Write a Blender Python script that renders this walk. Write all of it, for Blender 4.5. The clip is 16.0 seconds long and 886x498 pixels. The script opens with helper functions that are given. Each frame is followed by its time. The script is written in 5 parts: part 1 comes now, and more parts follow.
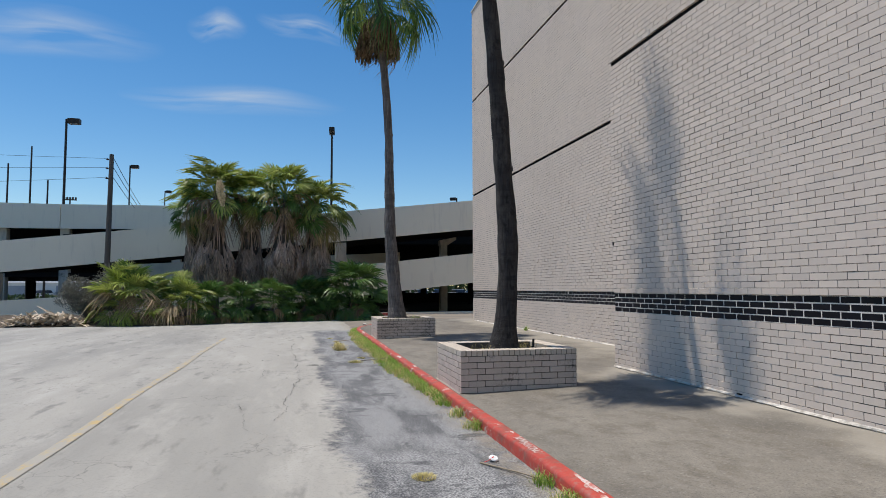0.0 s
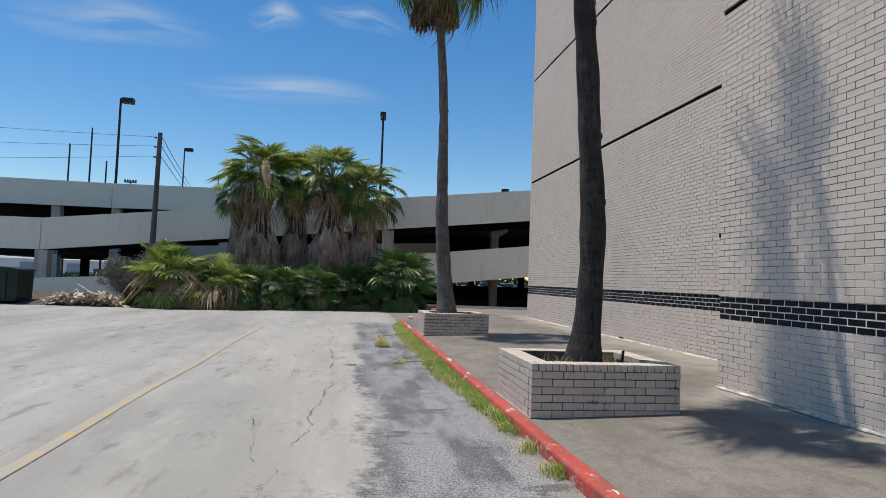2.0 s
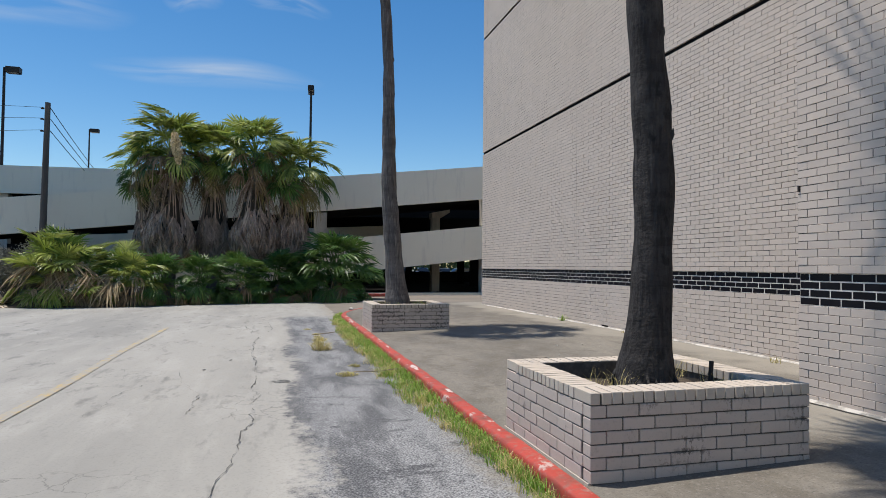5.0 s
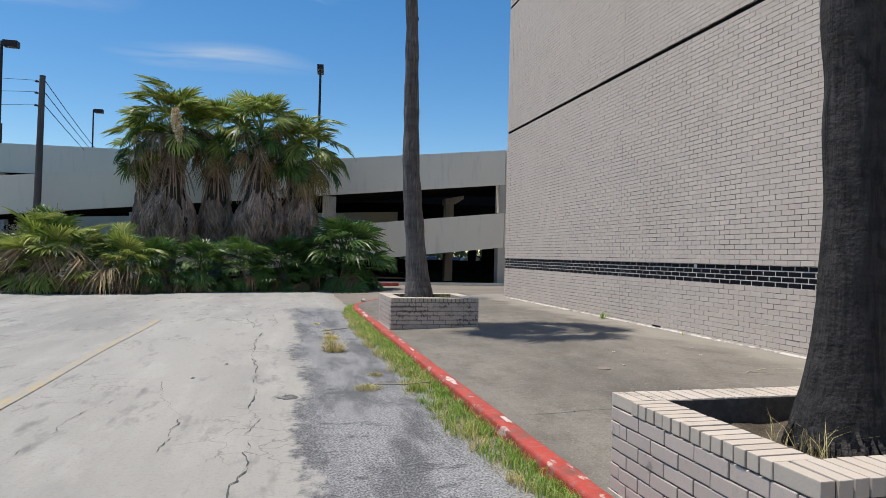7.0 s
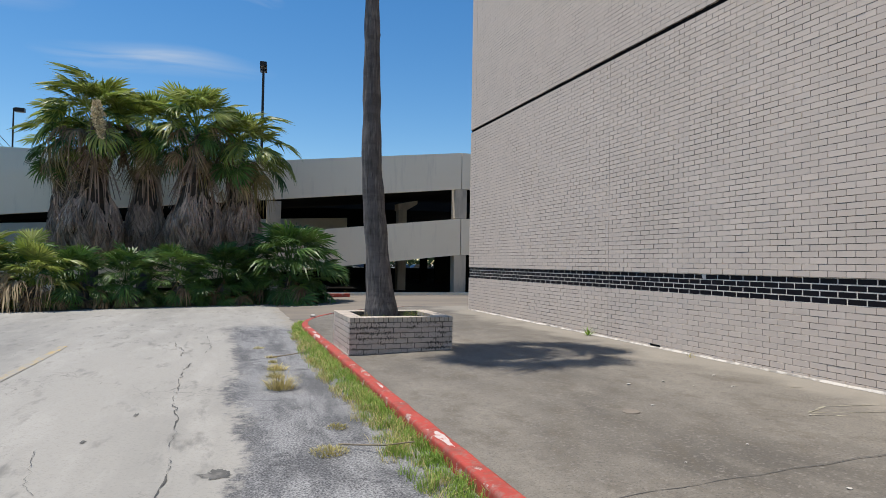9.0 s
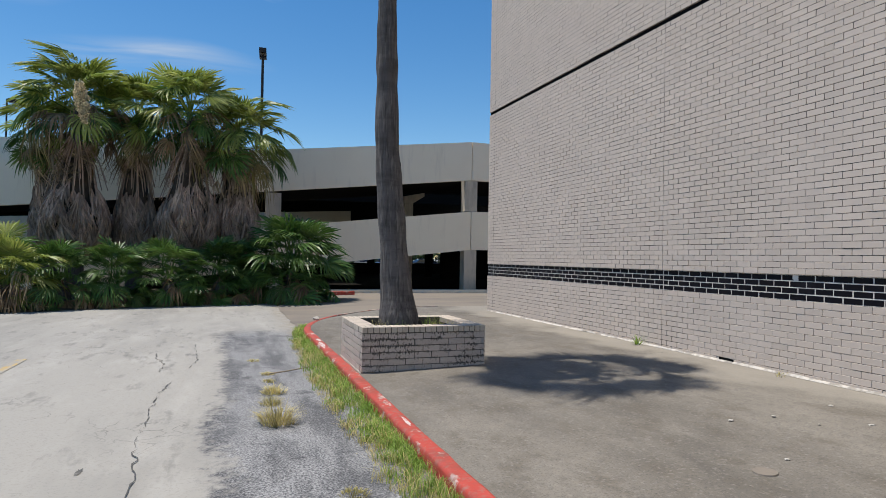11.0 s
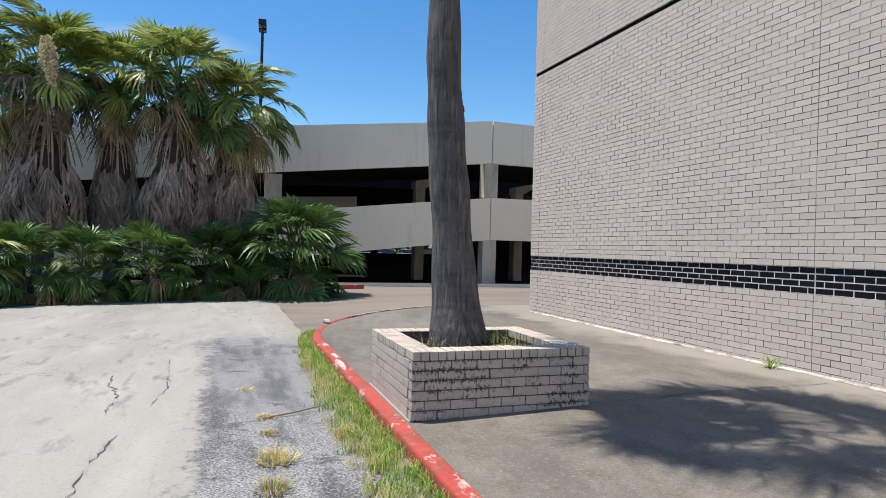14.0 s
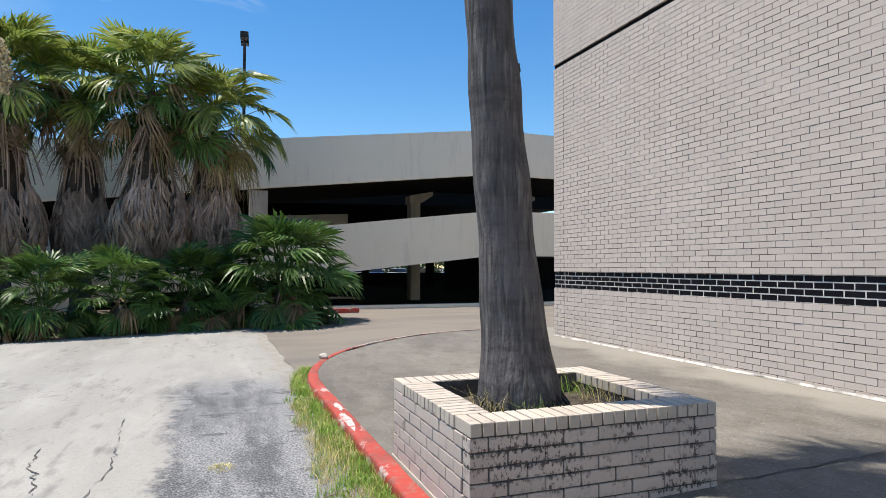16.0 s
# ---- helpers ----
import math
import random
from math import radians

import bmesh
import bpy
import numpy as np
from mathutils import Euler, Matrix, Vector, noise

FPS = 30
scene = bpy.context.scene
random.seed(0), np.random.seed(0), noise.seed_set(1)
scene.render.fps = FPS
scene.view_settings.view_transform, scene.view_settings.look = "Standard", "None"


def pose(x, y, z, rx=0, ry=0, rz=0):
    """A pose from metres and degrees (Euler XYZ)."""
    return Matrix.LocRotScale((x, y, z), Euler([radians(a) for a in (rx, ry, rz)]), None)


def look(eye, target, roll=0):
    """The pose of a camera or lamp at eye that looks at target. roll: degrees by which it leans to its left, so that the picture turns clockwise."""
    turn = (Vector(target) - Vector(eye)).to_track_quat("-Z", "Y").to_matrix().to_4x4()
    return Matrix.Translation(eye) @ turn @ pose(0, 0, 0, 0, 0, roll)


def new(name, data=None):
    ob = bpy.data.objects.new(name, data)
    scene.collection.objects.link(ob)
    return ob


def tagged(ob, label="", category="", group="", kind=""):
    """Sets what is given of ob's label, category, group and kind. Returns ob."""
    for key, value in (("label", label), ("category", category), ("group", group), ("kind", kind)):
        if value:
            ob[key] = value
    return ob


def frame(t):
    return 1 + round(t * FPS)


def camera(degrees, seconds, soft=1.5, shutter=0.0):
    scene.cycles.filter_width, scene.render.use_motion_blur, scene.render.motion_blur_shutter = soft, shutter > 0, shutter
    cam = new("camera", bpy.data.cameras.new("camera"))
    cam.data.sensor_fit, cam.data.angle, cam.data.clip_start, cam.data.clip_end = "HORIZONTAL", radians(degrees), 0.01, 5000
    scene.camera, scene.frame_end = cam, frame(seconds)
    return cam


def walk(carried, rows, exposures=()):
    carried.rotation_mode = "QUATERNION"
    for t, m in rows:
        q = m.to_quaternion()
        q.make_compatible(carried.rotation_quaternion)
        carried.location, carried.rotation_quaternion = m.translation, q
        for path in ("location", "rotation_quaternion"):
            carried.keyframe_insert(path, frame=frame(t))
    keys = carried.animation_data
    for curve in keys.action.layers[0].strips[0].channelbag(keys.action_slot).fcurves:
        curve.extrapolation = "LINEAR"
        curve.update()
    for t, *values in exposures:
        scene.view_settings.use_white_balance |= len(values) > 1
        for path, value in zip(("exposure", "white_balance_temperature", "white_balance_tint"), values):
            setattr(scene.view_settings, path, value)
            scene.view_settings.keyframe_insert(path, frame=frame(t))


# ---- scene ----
cam = camera(70.6, 16.0, soft=0.75)
PATH = [
    (0, (-0.964, 0.678, 1.441), (-0.521, 2.625, 1.567), -0.1),
    (0.5, (-0.819, 1.157, 1.476), (-0.434, 3.114, 1.626), 0.2),
    (1, (-0.796, 1.569, 1.445), (-0.474, 3.538, 1.582), 1.2),
    (1.5, (-0.85, 2.017, 1.442), (-0.528, 3.989, 1.525), 0.3),
    (2, (-0.8, 2.515, 1.441), (-0.505, 4.49, 1.541), 2.1),
    (2.5, (-0.856, 2.985, 1.435), (-0.474, 4.943, 1.569), 0.5),
    (3, (-0.854, 3.488, 1.416), (-0.439, 5.442, 1.513), 0.0),
    (3.5, (-0.905, 3.986, 1.399), (-0.431, 5.928, 1.46), 0.5),
    (4, (-0.887, 4.492, 1.388), (-0.343, 6.417, 1.426), -0.3),
    (4.2, (-0.841, 4.688, 1.367), (-0.326, 6.62, 1.43), 0.9),
    (6.5, (-0.723, 6.696, 1.413), (-0.226, 8.633, 1.441), -0.2),
    (7, (-0.75, 7.156, 1.385), (-0.258, 9.095, 1.407), 1.4),
    (7.5, (-0.795, 7.583, 1.416), (-0.204, 9.493, 1.448), -0.3),
    (8, (-0.768, 8.025, 1.42), (-0.217, 9.948, 1.453), 1.1),
    (8.5, (-0.755, 8.514, 1.44), (-0.129, 10.413, 1.485), 0.8),
    (9, (-0.639, 8.969, 1.446), (0.015, 10.859, 1.493), 1.0),
    (11.5, (-0.441, 11.201, 1.492), (0.209, 13.093, 1.52), 1.0),
    (12, (-0.414, 11.72, 1.477), (0.225, 13.614, 1.527), 1.2),
    (12.5, (-0.396, 12.186, 1.458), (0.23, 14.085, 1.496), 0.2),
    (13, (-0.396, 12.634, 1.445), (0.16, 14.555, 1.452), 0.8),
    (13.5, (-0.387, 13.138, 1.439), (0.28, 15.024, 1.44), -0.2),
    (14, (-0.303, 13.611, 1.447), (0.353, 15.501, 1.448), 1.6),
    (14.5, (-0.314, 14.095, 1.441), (0.426, 15.953, 1.474), 0.1),
    (15, (-0.211, 14.55, 1.453), (0.497, 16.42, 1.51), 0.6),
    (15.5, (-0.183, 14.983, 1.44), (0.484, 16.867, 1.523), 0.8),
    (16, (-0.132, 15.438, 1.436), (0.558, 17.314, 1.495), 0.1),
]
walk(cam, [(t, look(eye, target, roll)) for t, eye, target, roll in PATH], [(0.0, 0.0), (4.0, 0.04), (7.0, 0.07), (12.5, 0.07), (13.5, 0.25), (14.2, 0.44), (16.0, 0.47)])

from mathutils.bvhtree import BVHTree

# ---- light ----
SUN_DIR = Vector((-2.4, 1.55, 9.4)).normalized()
world = bpy.data.worlds.new("world")
scene.world = world
world.use_nodes = True
wn = world.node_tree
wn.nodes.clear()
sky = wn.nodes.new("ShaderNodeTexSky")
sky.sky_type = 'NISHITA'
sky.sun_disc = False
sky.sun_elevation = math.asin(SUN_DIR.z)
sky.sun_rotation = math.atan2(SUN_DIR.x, SUN_DIR.y)
sky.air_density, sky.dust_density, sky.ozone_density = 1.0, 0.0, 1.5
bg = wn.nodes.new("ShaderNodeBackground")
bg.inputs["Strength"].default_value = 0.115
wo = wn.nodes.new("ShaderNodeOutputWorld")
hue = wn.nodes.new("ShaderNodeHueSaturation")
hue.inputs["Saturation"].default_value, hue.inputs["Value"].default_value = 1.34, 1.05
wn.links.new(sky.outputs[0], hue.inputs["Color"])
wn.links.new(hue.outputs[0], bg.inputs[0])
wn.links.new(bg.outputs[0], wo.inputs[0])
sun = new("sun", bpy.data.lights.new("sun", 'SUN'))
sun.data.energy, sun.data.angle, sun.data.color = 4.5, radians(0.53), (1.0, 0.94, 0.86)
sun.matrix_world = look(SUN_DIR * 60, (0, 0, 0))


# ---- materials ----
def mat(name, base, rough=0.8, vary=(), bump=(), metal=0.0, spec=0.3, coords="position", rand=0.0, island=0.0):
    """Principled material. vary: (scale, detail, colour, low, high, amount, stretch) noise stains; bump: (scale, strength, distance[, stretch])."""
    m = bpy.data.materials.new(name)
    m.use_nodes = True
    nt = m.node_tree
    n, l = nt.nodes, nt.links
    p = n["Principled BSDF"]
    p.inputs["Roughness"].default_value = rough
    p.inputs["Metallic"].default_value = metal
    p.inputs["Specular IOR Level"].default_value = spec
    if coords == "position":
        src = n.new("ShaderNodeNewGeometry").outputs["Position"]
    else:
        src = n.new("ShaderNodeTexCoord").outputs["Object"]
    col = n.new("ShaderNodeRGB")
    col.outputs[0].default_value = (*base, 1)
    last = col.outputs[0]

    def mix(fac, a, b, mode='MIX'):
        k = n.new("ShaderNodeMix")
        k.data_type, k.blend_type = 'RGBA', mode
        l.new(fac, k.inputs["Factor"])
        l.new(a, k.inputs["A"])
        if isinstance(b, tuple):
            k.inputs["B"].default_value = (*b, 1)
        else:
            l.new(b, k.inputs["B"])
        return k.outputs["Result"]
    for scale, detail, colour, low, high, amount, stretch in vary:
        mp = n.new("ShaderNodeMapping")
        mp.inputs["Scale"].default_value = stretch
        l.new(src, mp.inputs[0])
        t = n.new("ShaderNodeTexNoise")
        t.inputs["Scale"].default_value, t.inputs["Detail"].default_value = scale, detail
        t.inputs["Roughness"].default_value = 0.62
        l.new(mp.outputs[0], t.inputs["Vector"])
        r = n.new("ShaderNodeMapRange")
        r.inputs["From Min"].default_value, r.inputs["From Max"].default_value = low, high
        r.inputs["To Max"].default_value = amount
        l.new(t.outputs["Fac"], r.inputs["Value"])
        last = mix(r.outputs[0], last, colour)
    for amount, kind in ((rand, "o"), (island, "i")):
        if amount:
            if kind == "o":
                o = n.new("ShaderNodeObjectInfo").outputs["Random"]
            else:
                o = n.new("ShaderNodeNewGeometry").outputs["Random Per Island"]
            r = n.new("ShaderNodeMapRange")
            r.inputs["To Min"].default_value, r.inputs["To Max"].default_value = 1 - amount, 1 + amount
            l.new(o, r.inputs["Value"])
            h = n.new("ShaderNodeHueSaturation")
            l.new(r.outputs[0], h.inputs["Value"])
            l.new(last, h.inputs["Color"])
            last = h.outputs[0]
    l.new(last, p.inputs["Base Color"])
    prev = None
    for scale, strength, distance, *stretch in bump:
        t = n.new("ShaderNodeTexNoise")
        t.inputs["Scale"].default_value, t.inputs["Detail"].default_value = scale, 6
        if stretch:
            mp = n.new("ShaderNodeMapping")
            mp.inputs["Scale"].default_value = stretch[0]
            l.new(src, mp.inputs[0])
            l.new(mp.outputs[0], t.inputs["Vector"])
        else:
            l.new(src, t.inputs["Vector"])
        b = n.new("ShaderNodeBump")
        b.inputs["Strength"].default_value, b.inputs["Distance"].default_value = strength, distance
        l.new(t.outputs["Fac"], b.inputs["Height"])
        if prev:
            l.new(prev, b.inputs["Normal"])
        prev = b.outputs[0]
    if prev:
        l.new(prev, p.inputs["Normal"])
    return m


ONE = (1, 1, 1)
BRICK = (0.63, 0.535, 0.456)
M_brick = mat("painted_taupe_brick", BRICK, 0.75, [(0.35, 4, (0.585, 0.49, 0.412), 0.42, 0.7, 0.6, ONE), (2.2, 5, (0.675, 0.57, 0.488), 0.5, 0.72, 0.6, (1, 1, 0.4)), (30, 4, (0.55, 0.46, 0.385), 0.55, 0.8, 0.4, ONE)], [(60, 0.2, 0.003), (14, 0.12, 0.004)], rand=0.035, island=0.035)
M_mortar = mat("weathered_mortar", (0.50, 0.42, 0.36), 0.9, [(1.3, 7, (0.11, 0.095, 0.08), 0.45, 0.58, 0.88, ONE), (12, 6, (0.07, 0.062, 0.055), 0.48, 0.62, 0.88, ONE)], [(90, 0.3, 0.003)])
M_black = mat("black_glazed_brick", (0.007, 0.006, 0.009), 0.4, [(3, 5, (0.02, 0.019, 0.023), 0.5, 0.75, 0.6, ONE)], [(20, 0.08, 0.003)], spec=0.15, island=0.2)
M_white_mortar = mat("pale_mortar", (0.75, 0.70, 0.64), 0.85, [(6, 5, (0.35, 0.33, 0.31), 0.45, 0.7, 0.7, ONE)], [(80, 0.2, 0.002)])
# near-black colour stands for the shadow in recessed joints and drain slots
M_groove = mat("shadow_gap_black", (0.008, 0.008, 0.009), 0.95, [(9, 5, (0.02, 0.019, 0.018), 0.5, 0.7, 0.7, ONE)], spec=0.05)
M_base = mat("white_base_sealant", (0.56, 0.52, 0.46), 0.8, [(5, 7, (0.27, 0.245, 0.21), 0.47, 0.58, 0.85, ONE)], [(30, 0.4, 0.006)])
M_cap = mat("cap_brick", (0.52, 0.445, 0.365), 0.8, [(3, 5, (0.50, 0.44, 0.38), 0.45, 0.7, 0.7, ONE), (40, 4, (0.42, 0.37, 0.32), 0.55, 0.8, 0.5, ONE)], [(70, 0.3, 0.004)], rand=0.07)
M_pbrick = mat("planter_brick", (0.52, 0.435, 0.375), 0.8, [(2.2, 5, (0.48, 0.40, 0.345), 0.45, 0.7, 0.7, ONE), (40, 4, (0.3, 0.27, 0.24), 0.55, 0.8, 0.5, ONE), (4, 6, (0.03, 0.028, 0.026), 0.62, 0.70, 0.8, (1, 1, 0.8))], [(70, 0.3, 0.004)], rand=0.07)
M_pbrick_stain = mat("mildewed_planter_brick", (0.53, 0.445, 0.385), 0.8, [(2.2, 5, (0.49, 0.41, 0.35), 0.45, 0.7, 0.7, ONE), (40, 4, (0.36, 0.31, 0.27), 0.55, 0.8, 0.5, ONE)], [(70, 0.3, 0.004)], rand=0.07)
M_pmortar = mat("dark_mortar", (0.09, 0.08, 0.07), 0.95, [(12, 5, (0.18, 0.16, 0.14), 0.45, 0.7, 0.7, ONE)], [(90, 0.3, 0.003)])
M_concrete = mat("stained_sidewalk_concrete", (0.208, 0.187, 0.155), 0.85, [(0.5, 6, (0.105, 0.094, 0.079), 0.44, 0.66, 0.9, (1, 0.5, 1)), (1.6, 7, (0.275, 0.248, 0.206), 0.5, 0.74, 0.7, (1, 0.4, 1)), (3.2, 8, (0.125, 0.107, 0.082), 0.50, 0.64, 0.6, (1, 0.6, 1)), (9, 7, (0.13, 0.115, 0.10), 0.52, 0.7, 0.55, ONE), (28, 6, (0.29, 0.265, 0.23), 0.54, 0.70, 0.65, ONE), (60, 5, (0.07, 0.066, 0.06), 0.5, 0.72, 0.7, ONE)], [(110, 0.35, 0.004), (5, 0.1, 0.01)])
def pavement_material():
    """Stained concrete with a paler, uneven-edged band along the wall."""
    nt = M_concrete.node_tree
    n, l = nt.nodes, nt.links
    p = n["Principled BSDF"]
    old = p.inputs["Base Color"].links[0].from_socket
    geo = n.new("ShaderNodeNewGeometry")
    sep = n.new("ShaderNodeSeparateXYZ")
    l.new(geo.outputs["Position"], sep.inputs[0])

    def op(kind, a, b):
        k = n.new("ShaderNodeMath")
        k.operation = kind
        for i, v in enumerate((a, b)):
            if isinstance(v, (int, float)):
                k.inputs[i].default_value = v
            else:
                l.new(v, k.inputs[i])
        return k.outputs[0]
    t = n.new("ShaderNodeTexNoise")
    t.inputs["Scale"].default_value, t.inputs["Detail"].default_value = 1.1, 7
    l.new(geo.outputs["Position"], t.inputs["Vector"])
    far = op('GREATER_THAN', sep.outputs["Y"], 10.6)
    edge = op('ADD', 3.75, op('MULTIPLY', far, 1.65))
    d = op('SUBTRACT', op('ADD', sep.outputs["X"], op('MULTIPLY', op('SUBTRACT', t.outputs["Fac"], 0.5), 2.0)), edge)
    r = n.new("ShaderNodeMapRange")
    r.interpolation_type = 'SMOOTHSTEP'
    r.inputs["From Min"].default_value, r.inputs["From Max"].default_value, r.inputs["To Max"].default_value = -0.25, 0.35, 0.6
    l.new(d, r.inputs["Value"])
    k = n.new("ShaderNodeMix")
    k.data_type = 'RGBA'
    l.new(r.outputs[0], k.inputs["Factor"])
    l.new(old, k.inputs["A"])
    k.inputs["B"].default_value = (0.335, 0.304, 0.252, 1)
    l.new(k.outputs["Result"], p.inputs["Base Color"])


pavement_material()


def mildew(m, low=0.43, high=0.6):
    """Black mould in drifts over the bricks, thickest along their upper and lower edges."""
    nt = m.node_tree
    n, l = nt.nodes, nt.links
    p = n["Principled BSDF"]
    old = p.inputs["Base Color"].links[0].from_socket
    geo, tc, sep = n.new("ShaderNodeNewGeometry"), n.new("ShaderNodeTexCoord"), n.new("ShaderNodeSeparateXYZ")
    l.new(tc.outputs["Object"], sep.inputs[0])

    def ramp(v, a, b, top=1.0):
        k = n.new("ShaderNodeMapRange")
        k.interpolation_type = 'SMOOTHSTEP'
        k.inputs["From Min"].default_value, k.inputs["From Max"].default_value, k.inputs["To Max"].default_value = a, b, top
        l.new(v, k.inputs["Value"])
        return k.outputs[0]

    def op(kind, a, b=0.0):
        k = n.new("ShaderNodeMath")
        k.operation = kind
        for i, v in enumerate((a, b)):
            if isinstance(v, (int, float)):
                k.inputs[i].default_value = v
            else:
                l.new(v, k.inputs[i])
        return k.outputs[0]

    def cloudy(scale, detail, stretch):
        mp, t = n.new("ShaderNodeMapping"), n.new("ShaderNodeTexNoise")
        mp.inputs["Scale"].default_value = stretch
        t.inputs["Scale"].default_value, t.inputs["Detail"].default_value, t.inputs["Roughness"].default_value = scale, detail, 0.7
        l.new(geo.outputs["Position"], mp.inputs[0])
        l.new(mp.outputs[0], t.inputs["Vector"])
        return t.outputs["Fac"]
    drift = ramp(cloudy(2.6, 4, (1, 1, 1.3)), low, high)
    rim = ramp(op('ABSOLUTE', sep.outputs["Z"]), 0.008, 0.036)
    speck = cloudy(40, 7, (1, 1, 0.6))
    level = op('ADD', speck, op('MULTIPLY', rim, 0.085))
    black = op('MULTIPLY', ramp(level, 0.52, 0.62, 0.86), drift)
    k = n.new("ShaderNodeMix")
    k.data_type = 'RGBA'
    l.new(black, k.inputs["Factor"])
    l.new(old, k.inputs["A"])
    k.inputs["B"].default_value = (0.022, 0.019, 0.017, 1)
    l.new(k.outputs["Result"], p.inputs["Base Color"])


mildew(M_pbrick_stain, 0.42, 0.58)
M_pbrick_grimy = M_pbrick.copy()
M_pbrick_grimy.name = "grimy_planter_brick"
mildew(M_pbrick_grimy, 0.5, 0.78)
mildew(M_cap, 0.54, 0.78)
M_apron = mat("brown_apron_concrete", (0.235, 0.20, 0.16), 0.85, [(0.6, 6, (0.15, 0.135, 0.118), 0.45, 0.7, 0.8, (0.5, 1, 1)), (50, 3, (0.13, 0.12, 0.105), 0.5, 0.8, 0.4, ONE)], [(110, 0.2, 0.003)])
M_kerb = mat("chipped_red_kerb_paint", (0.46, 0.065, 0.045), 0.65, [(2.5, 5, (0.36, 0.055, 0.04), 0.45, 0.7, 0.8, ONE), (5.5, 8, (0.55, 0.42, 0.37), 0.585, 0.62, 0.95, (1.2, 0.6, 1)), (14, 7, (0.33, 0.15, 0.12), 0.50, 0.64, 0.8, ONE), (3, 7, (0.17, 0.085, 0.065), 0.5, 0.68, 0.75, ONE), (30, 5, (0.22, 0.07, 0.05), 0.55, 0.75, 0.6, ONE)], [(25, 0.4, 0.006), (90, 0.2, 0.002)])
M_kerb_bare = mat("faded_kerb_concrete", (0.45, 0.36, 0.30), 0.85, [(4, 7, (0.45, 0.13, 0.09), 0.48, 0.6, 0.8, ONE), (9, 6, (0.2, 0.175, 0.15), 0.5, 0.7, 0.7, ONE)], [(40, 0.3, 0.005)])
M_garage = mat("painted_garage_concrete", (0.88, 0.80, 0.645), 0.8, [(0.4, 4, (0.84, 0.755, 0.60), 0.42, 0.7, 0.6, ONE), (3, 6, (0.64, 0.575, 0.475), 0.55, 0.8, 0.6, (1, 1, 0.15))], [(30, 0.1, 0.005)])
M_beige = mat("beige_garage_concrete", (0.66, 0.56, 0.40), 0.85, [(1, 5, (0.50, 0.42, 0.30), 0.45, 0.7, 0.7, ONE)], [(30, 0.1, 0.005)])
M_column = mat("weathered_column_concrete", (0.56, 0.50, 0.41), 0.85, [(1.5, 6, (0.25, 0.235, 0.2), 0.48, 0.7, 0.8, (1, 1, 0.3))], [(30, 0.15, 0.005)])
# near-black base puts the garage's interior shade into the concrete colour
M_deck = mat("shade_black_garage_concrete", (0.014, 0.012, 0.0105), 0.95, [(0.8, 5, (0.009, 0.008, 0.007), 0.45, 0.7, 0.8, ONE)], spec=0.05)
M_bark = mat("palm_trunk_bark", (0.135, 0.12, 0.115), 0.95, [(7, 4, (0.075, 0.067, 0.063), 0.48, 0.62, 0.75, (0.25, 0.25, 1.5)), (1.1, 4, (0.085, 0.077, 0.074), 0.4, 0.66, 0.85, (1, 1, 1.2)), (22, 6, (0.27, 0.245, 0.22), 0.5, 0.68, 0.6, (1, 1, 0.12)), (34, 6, (0.045, 0.04, 0.037), 0.5, 0.63, 0.7, (1, 1, 0.08))], [(16, 0.5, 0.02), (30, 0.85, 0.03, (1, 1, 0.08)), (55, 0.6, 0.008)], coords="object")
M_bark_dark = mat("dark_palm_trunk_bark", (0.044, 0.039, 0.037), 0.95, [(7, 4, (0.018, 0.016, 0.015), 0.48, 0.6, 0.8, (0.25, 0.25, 1.5)), (1.1, 4, (0.035, 0.031, 0.03), 0.4, 0.66, 0.85, (1, 1, 1.2)), (20, 6, (0.085, 0.078, 0.076), 0.55, 0.75, 0.6, (1, 1, 0.12)), (34, 5, (0.02, 0.018, 0.017), 0.5, 0.64, 0.85, (1, 1, 0.08)), (3.2, 8, (0.09, 0.079, 0.07), 0.54, 0.64, 0.5, (1, 1, 0.5)), (9, 6, (0.012, 0.011, 0.010), 0.55, 0.64, 0.7, (1, 1, 0.6))], [(16, 0.6, 0.025), (26, 0.8, 0.03, (1, 1, 0.1)), (22, 0.35, 0.012, (0.3, 0.3, 1.6)), (55, 0.7, 0.01)], coords="object")
M_roots = mat("dead_palm_root_fibre", (0.06, 0.053, 0.047), 0.95, [(30, 5, (0.16, 0.14, 0.12), 0.55, 0.75, 0.7, (1, 1, 0.2))], [(40, 0.8, 0.02)], coords="object")
M_soil = mat("dry_planter_soil", (0.07, 0.055, 0.04), 0.95, [(9, 6, (0.14, 0.115, 0.085), 0.45, 0.7, 0.8, ONE)], [(25, 0.9, 0.03)])
M_bed = mat("leaf_litter_soil", (0.10, 0.08, 0.06), 0.95, [(3, 6, (0.05, 0.04, 0.03), 0.45, 0.65, 0.9, ONE), (14, 6, (0.22, 0.18, 0.13), 0.52, 0.7, 0.7, ONE)], [(18, 0.9, 0.04)])
M_steel = mat("dark_bronze_steel", (0.035, 0.028, 0.024), 0.5, [(8, 4, (0.06, 0.05, 0.042), 0.45, 0.7, 0.6, ONE)], metal=0.3)
M_pole = mat("weathered_timber_pole", (0.13, 0.11, 0.095), 0.9, [(6, 6, (0.07, 0.06, 0.052), 0.45, 0.7, 0.8, (1, 1, 0.06))], [(30, 0.4, 0.01)])
M_wire = mat("black_cable", (0.03, 0.03, 0.035), 0.6)
M_lamp_glass = mat("lamp_lens", (0.25, 0.25, 0.24), 0.3)
